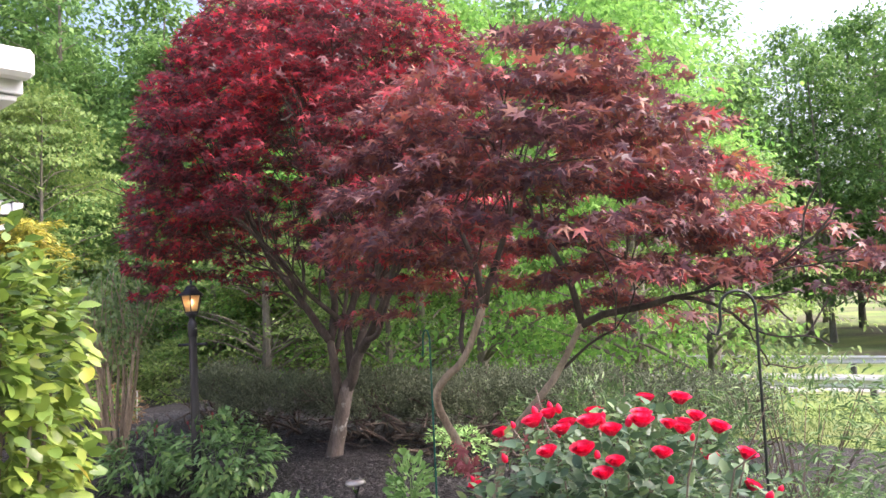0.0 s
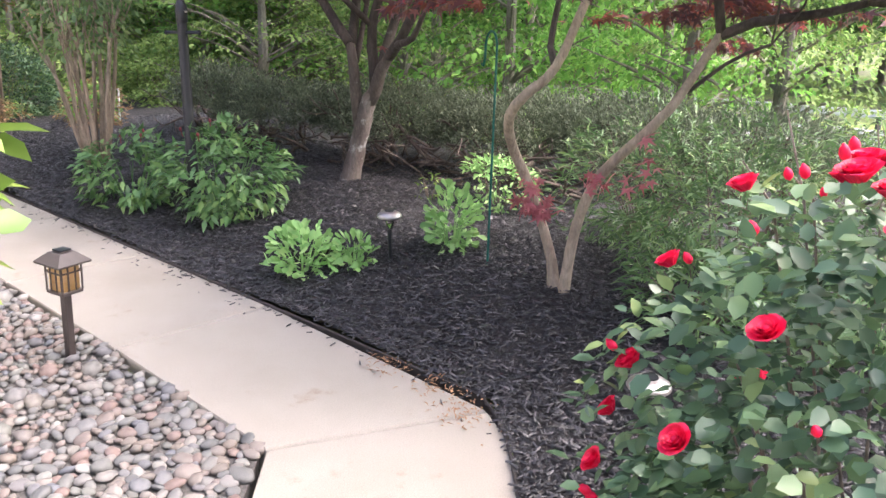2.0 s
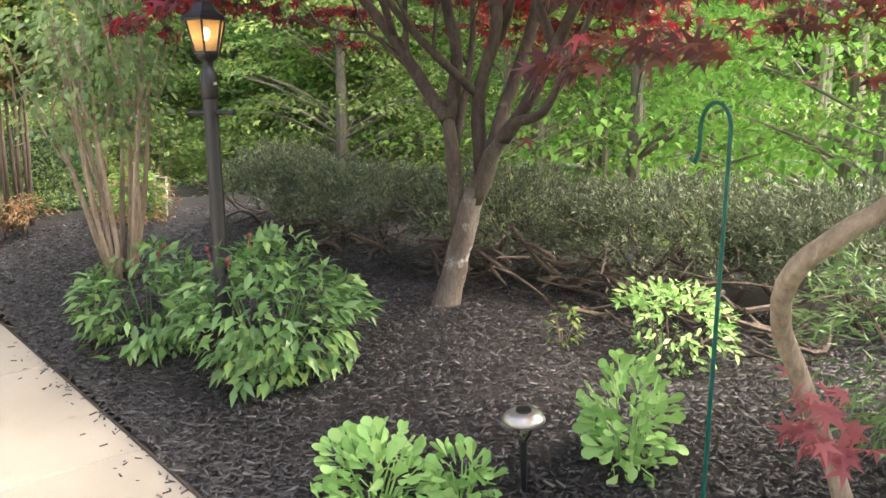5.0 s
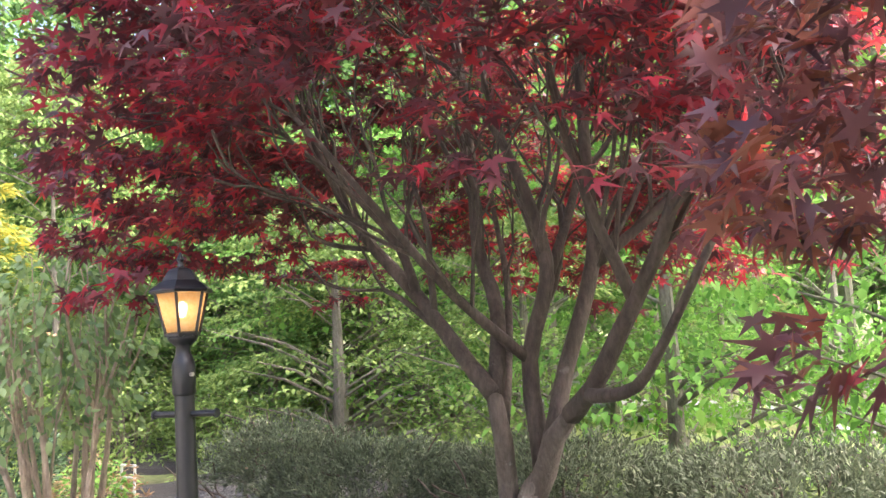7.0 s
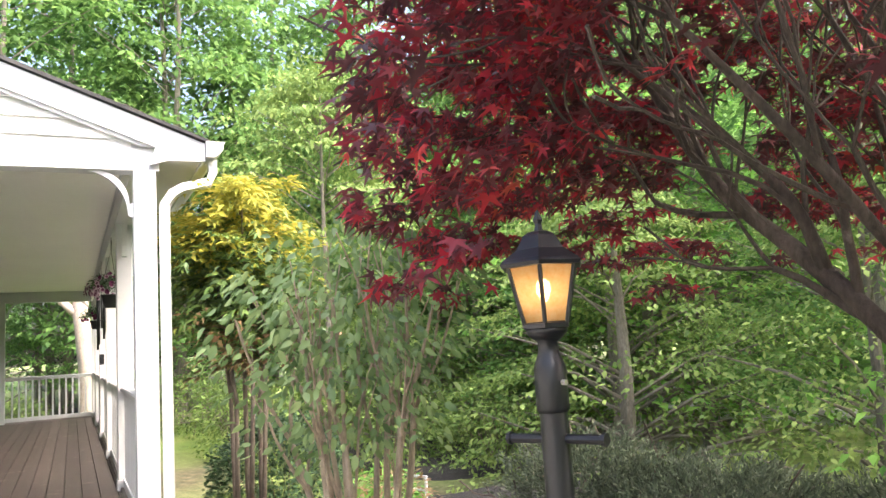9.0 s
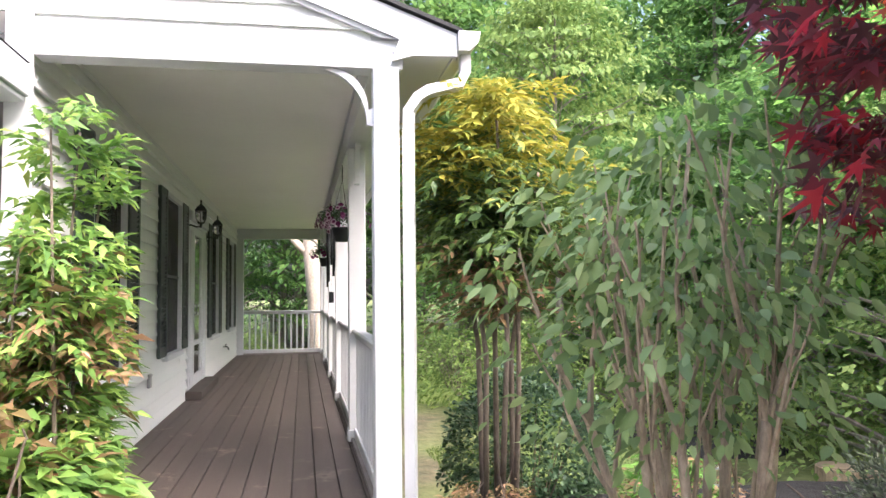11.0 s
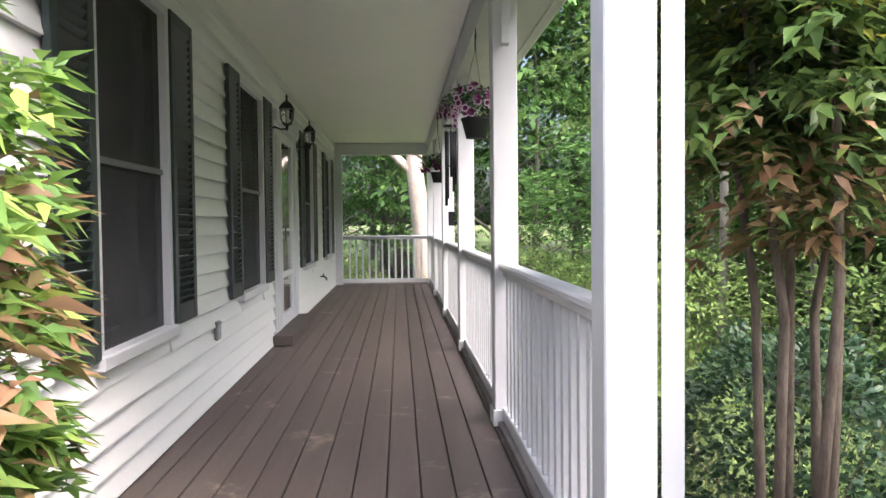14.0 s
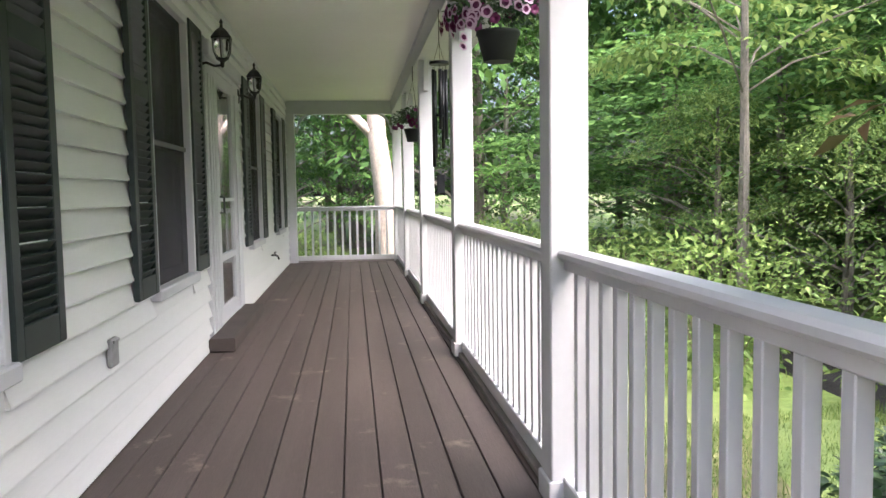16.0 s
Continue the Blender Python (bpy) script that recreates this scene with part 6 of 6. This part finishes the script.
for x, y, r, h in ((-12.75, 7.55, 0.2, 0.3), (-12.45, 7.75, 0.15, 0.3)):
    s = thing("tree_stump", (x, y, ground_z(x, y) - 0.03), "cut tree stump section standing in the yard", "stump", "stumps")
    part("bark", Build().lathe([(r * 1.12, 0), (r * 1.02, h * 0.4), (r, h), (r * 0.93, h + 0.004)], sides=16), M["stump"], s)
    part("cut_face", Build().lathe([(r * 0.92, h + 0.003), (r * 0.9, h + 0.012), (0.01, h + 0.014)], sides=16), M["gold"], s, "pale sawn face")


# ---------------------------------------------------------------- woodland
def woodland_tree(seed_h, crown_r, low, n_spray, per, leaf, mat, bark, flat=0.2, shape="fleck", name="tree", label="tall leafy woodland tree", trunk_r=0.13, gap=0.0):
    t = thing(name, (0, 0, 0), label, "tree", "woodland trees")
    b = Build()
    h = seed_h
    lean = rng.normal(0, 0.02, 2)
    pts = [(lean[0] * z * z * 0.2 + 0.05 * math.sin(z), lean[1] * z * z * 0.2, z) for z in np.linspace(-0.4, h * 0.92, 9)]
    b.tube(pts, [trunk_r * (1.35 if i == 0 else 1 - 0.1 * i) for i in range(9)], 9, True, 0.05)
    P, D, N = [], [], []
    for k in range(n_spray):
        f = low + (1 - low) * rng.random() ** 0.85
        prof = math.sin(math.pi * min(1, 0.18 + 0.82 * (f - low) / (1 - low)) ** 0.8) ** 0.7
        a = rng.uniform(0, math.tau)
        R = crown_r * prof * math.sqrt(rng.uniform(0.08, 1))
        c = np.array((R * math.cos(a), R * math.sin(a), f * h))
        if R > 0.5 and k % 3 == 0:
            z0 = max(0.2, c[2] - 0.45 * R)
            b.tube([(0.03, 0, z0), (c[0] * 0.5, c[1] * 0.5, (z0 + c[2]) / 2 + 0.1), tuple(c)], [trunk_r * 0.28 * (1.1 - f), trunk_r * 0.2 * (1.1 - f) + 0.006, 0.006], 5)
        s = crown_r * rng.uniform(0.10, 0.24)
        q = np.clip(rng.normal(0, 1, (per, 3)), -1.7, 1.7) * (s, s, s * flat)
        out = np.array((math.cos(a), math.sin(a), 0))
        q[:, 2] -= 0.30 * (q @ out)
        P.append(c + q)
        D.append(out * 0.9 + rng.normal(0, 0.6, (per, 3)) + (0, 0, -0.4))
        N.append(rng.normal(0, 0.22, (per, 3)) + (0, 0, 1) + out * 0.3)
    P, D, N = np.concatenate(P), np.concatenate(D), np.concatenate(N)
    P[:, 2] = np.maximum(P[:, 2], 0.15)
    n = len(P)
    L = rng.uniform(0.7, 1.3, n) * leaf
    part("trunk", b, bark, t)
    part("crown", leaves("crown", P, D, N, L, L * 0.58, shape, mat), None, t)
    return t


protos = [
    woodland_tree(8.5, 2.7, 0.06, 145, 44, 0.14, M["bright_leaf"], M["wood_bark"], 0.07, "lance", label="bright green layered tree at the wood's edge"),
    woodland_tree(11.0, 3.0, 0.14, 120, 56, 0.19, M["wood_leaf"], M["wood_bark"], 0.22),
    woodland_tree(12.0, 3.2, 0.22, 120, 56, 0.20, M["wood_leaf"], M["wood_bark"], 0.16, label="tall woodland tree with bare lower trunk"),
    woodland_tree(4.2, 2.3, 0.04, 110, 76, 0.084, M["yellow_leaf"], M["wood_bark"], 0.05, label="low yellow-green tiered understorey tree"),
    woodland_tree(9.5, 2.6, 0.08, 130, 66, 0.14, M["wood_leaf"], M["wood_bark"], 0.07),
]
spots = [
    (0, -8.3, 10.0, 0.8, 10), (4, -11.0, 11.4, 0.9, 140), (0, -5.6, 10.4, 0.75, 250), (3, -12.2, 8.4, 0.95, 30), (3, -14.0, 9.8, 1.05, 200),
    (3, -9.4, 8.9, 0.75, 80), (4, -14.6, 12.0, 0.95, 300), (3, -4.4, 10.3, 0.85, 120),
    (1, -34.5, 6, 1.6, 10), (2, -36.5, 10, 1.6, 50), (1, -33.5, 13, 1.5, 90), (2, -38, 2.5, 1.7, 130), (1, -30.5, 16, 1.4, 170), (2, -27, 17.5, 1.3, 200), (1, -23.5, 18, 1.3, 240), (2, -19.5, 20, 1.3, 280), (1, -15, 20.5, 1.25, 310), (2, -11, 22, 1.1, 340), (1, -36, -4, 1.5, 20),
    (4, -16.2, 9.8, 0.85, 15), (4, -19.6, 10.6, 1.0, 70), (4, -22.6, 9.6, 0.95, 130), (4, -25.6, 9.0, 0.9, 200), (4, -18.0, 13.2, 1.05, 260), (4, -21.5, 13.4, 1.0, 20), (3, -18.6, 8.0, 0.7, 90), (3, -21.4, 7.8, 0.75, 10),
    (4, -33.2, 3.6, 0.95, 40), (4, -33.0, 0.2, 0.9, 140), (4, -32.6, 6.8, 0.9, 230), (4, -33, -3.2, 0.9, 20), (4, -27.6, 11.6, 1.0, 310), (4, -24.5, 12.5, 1.0, 100),
    (0, -6.9, 12.9, 0.95, 60), (0, -8.0, 14.6, 1.0, 200),
]
# a belt of trees round the garden, nearer ones first
belt = []
tries = 0
while len(belt) < 46 and tries < 6000:
    tries += 1
    a = radians(rng.uniform(22, 128))
    r = 11 + 30 * rng.random() ** 1.25
    x, y = -6 - r * math.sin(a), 4 + r * math.cos(a)
    if x > -9.5 and y > 7 and y < 29:
        continue
    if x < -9 and x > -31.5 and y < 9.0:
        continue
    if any((x - p[0]) ** 2 + (y - p[1]) ** 2 < (1.9 + r * 0.035) ** 2 for p in belt):
        continue
    belt.append((x, y))
for x, y in belt:
    near_edge = math.hypot(x + 6, y - 4) < 17
    spots.append(((4, 1, 4, 0, 3)[rng.integers(0, 5)] if near_edge else (1, 2, 1, 4, 2)[rng.integers(0, 5)], x, y, rng.uniform(0.85, 1.2) * (1 if near_edge else 1.35), rng.uniform(0, 360)))
for k in range(22):
    a = radians(rng.uniform(24, 130))
    r = rng.uniform(42, 60)
    spots.append((int(rng.integers(1, 3)), -6 - r * math.sin(a), 4 + r * math.cos(a), rng.uniform(1.4, 1.9), rng.uniform(0, 360)))
for k in range(16):
    a = radians(-14 + 40 * k / 15 + rng.uniform(-1, 1))
    r = rng.uniform(33, 37) + 4 * (k % 2)
    spots.append((int((1, 2, 1)[k % 3]), -6 - r * math.sin(a), 4 + r * math.cos(a), rng.uniform(1.05, 1.35), rng.uniform(0, 360)))
for k in range(15):
    a = radians(-4 + 44 * k / 14 + rng.uniform(-1, 1))
    r = rng.uniform(40, 52)
    spots.append(((1, 4)[k % 2], -6 - r * math.sin(a), 4 + r * math.cos(a), rng.uniform(1.2, 1.5), rng.uniform(0, 360)))
# unseen trees behind the camera, added for reflections and to close the horizon
for k in range(8):
    a = radians(rng.uniform(140, 330))
    spots.append((1, -4 - 26 * math.sin(a), -2 + 26 * math.cos(a), 1.2, rng.uniform(0, 360)))
used = set()
HEIGHT = (8.5, 11.0, 12.0, 4.2, 9.5)
for k, x, y, s, turn in spots:
    if s <= 0:
        continue
    reach = min(math.hypot(x + 6, y - 3.2), math.hypot(x + 9.5, y - 3), math.hypot(min(0, x + 24) + max(0, x + 11), y - 2.5))
    high = min(HEIGHT[k] * s * rng.uniform(0.9, 1.12), 99 if x < -28 else (0.42 if k == 3 else 0.56 if x < -13 and y < 14.5 else 0.9) * reach + 1.2)
    m = Matrix.LocRotScale((x, y, ground_z(x, y) - 0.1), Euler((0, 0, radians(turn))), (s, s, high / HEIGHT[k]))
    if k in used:
        o = copy_thing(protos[k], m)
        o.matrix_basis = m
    else:
        protos[k].matrix_basis = m
        used.add(k)


edge_tree = woodland_tree(7.5, 2.2, 0.40, 150, 60, 0.12, M["yellow_leaf"], M["wood_bark"], 0.07, "lance", label="slim tree with bare trunk beyond the porch rail", trunk_r=0.085)
edge_tree.matrix_basis = Matrix.Translation((-19.4, 7.15, ground_z(-19.4, 7.15)))
thick_tree = woodland_tree(6.5, 3.2, 0.2, 170, 44, 0.14, M["bright_leaf"], M["wood_bark"], 0.06, "lance", label="bright green spreading tree with thick grey trunk", trunk_r=0.25)
thick_tree.matrix_basis = Matrix.Translation((-16.1, 14.4, ground_z(-16.1, 14.4)))


# pale old tree at the porch end
def pale_tree():
    t = thing("tree", (-26.3, 3.0, ground_z(-26.3, 3.0)), "old tree with thick pale trunk beyond the porch", "tree")
    b, e, tw = Build(), [], Build()
    b.tube([(0.05, 0.1, -0.3), (0.03, 0.08, 0.6), (0.0, 0.03, 1.8), (0.0, -0.12, 3.0), (0.0, -0.15, 4.4), (0.1, -0.1, 6.5)], [0.33, 0.26, 0.22, 0.19, 0.17, 0.10], 14, True, 0.05)
    b.tube([(0.0, -0.1, 2.9), (0.05, -0.45, 3.25), (0.0, -0.75, 3.55), (0.0, -1.15, 3.55), (0.0, -1.6, 3.95)], [0.12, 0.10, 0.09, 0.075, 0.05], 10, True, 0.06)
    for d in ((-0.3, -0.8, 0.8), (0.3, 0.8, 0.8), (-0.8, 0.2, 0.9), (0.5, -0.3, 1)):
        grow(tw, e, (0.0, -0.15, 4.3), d, 1.6, 0.09, 2, 0.2)
    part("trunk", b, M["pale_bark"], t, "", True)
    limbs_of(t, M["pale_bark"], tw)
    n = 5200
    tips = np.array([q[0] for q in e])
    P = tips[rng.integers(0, len(tips), n)] + rnd(n, 0.5) + (0, 0, 0.2)
    part("crown", leaves("crown", P, rnd(n) + (0, 0, -0.5), rnd(n, 0.5) + (0, 0, 1), rng.uniform(0.1, 0.16, n), 0.08, "fleck", M["wood_leaf"]), None, t)


pale_tree()


# ---------------------------------------------------------------- road beyond the lawn
def road_y(x):
    return 22.5 + 0.12 * (x + 5)


rd = Build()
xs = np.arange(-40, 60, 2.0)
rv = []
for x in xs:
    z = -1.02
    for yy, zz in ((-2.6, z - 0.35), (-2.3, z), (2.3, z + 0.04), (2.6, z - 0.35)):
        rv.append((x, road_y(x) + yy, zz))
rd.add(rv, [(4 * i + j, 4 * i + 4 + j, 4 * i + 5 + j, 4 * i + 1 + j) for i in range(len(xs) - 1) for j in range(3)])
tagged(part("road", rd, M["asphalt"]), "pale grey asphalt road beyond the lawn", "road", kind="structure")
for off, lab in ((-2.9, "weathered guardrail on the near side of the road"), (3.0, "galvanised guardrail along the far side of the road")):
    g = thing("guardrail", (0, 0, 0), lab, "guardrail", "guardrails")
    rb = Build()
    prof = [(0, 0.30), (0.03, 0.34), (0.0, 0.40), (0.0, 0.44), (0.03, 0.5), (0.0, 0.55), (-0.01, 0.55), (-0.01, 0.30)]
    base = -1.05
    rv, k = [], len(prof)
    for x in xs:
        rv += [(x, road_y(x) + off - p, base + q) for p, q in prof]
    rb.add(rv, [(k * i + j, k * i + k + j, k * i + k + (j + 1) % k, k * i + (j + 1) % k) for i in range(len(xs) - 1) for j in range(k)])
    part("rail", rb, M["guard"], g)
    pm = Build().box(-0.07, 0.07, 0.0, 0.14, -0.9, 0.42, 0.01).mesh("post", M["guard_post"])
    for x in np.arange(-20, 30, 1.9):
        o = part("post", pm, None, g)
        o.matrix_basis = Matrix.Translation((x, road_y(x) + off + 0.02, base))

# lawn blades where the grass comes near
def lawn():
    n = 46000
    x, y = rng.uniform(-4.5, 6, n), 8.3 + rng.random(n) ** 1.4 * 8
    x[30000:], y[30000:] = rng.uniform(-16, -11.7, 16000), rng.uniform(4.2, 6.6, 16000)
    z = np.array([ground_z(a, b) for a, b in zip(x, y)])
    D = rnd(n, 0.4) + (0, 0, 1)
    me = leaves("grass", np.stack([x, y, z], 1), D, rnd(n), rng.uniform(0.04, 0.09, n), 0.008, "fleck", M["grass"])
    tagged(part("grass", me, None), "mown lawn grass", "grass", kind="stuff")


lawn()


def yard_patch(name, centre, radii, lift, mat, label, category, kind):
    """A rounded patch that lies on the ground with an uneven rim."""
    vs, fs, rings, n = [], [], 10, 48
    for j in range(rings + 1):
        for k in range(n):
            a = math.tau * k / n
            r = j / rings * (1 + 0.12 * noise.noise(Vector((2 * math.cos(a), 2 * math.sin(a), centre[0]))))
            x, y = centre[0] + radii[0] * r * math.cos(a), centre[1] + radii[1] * r * math.sin(a)
            vs.append((x, y, ground_z(x, y) + (lift if j < rings else -0.03) + 0.01 * noise.noise(Vector((6 * x, 6 * y, 0)))))
    for j in range(rings):
        for k in range(n):
            fs.append((j * n + k, j * n + (k + 1) % n, (j + 1) * n + (k + 1) % n, (j + 1) * n + k))
    return tagged(part(name, Build().add(vs, fs), mat, smooth=True), label, category, kind=kind)


yard_patch("far_mulch_bed", (-16.6, 7.7), (2.6, 1.35), 0.05, M["mulch"], "black mulch bed at the wood's edge", "mulch", "structure")
yard_patch("lawn_strip", (-14.0, 5.75), (1.9, 0.85), 0.035, M["turf"], "bright green mown lawn strip beside the porch", "lawn", "structure")
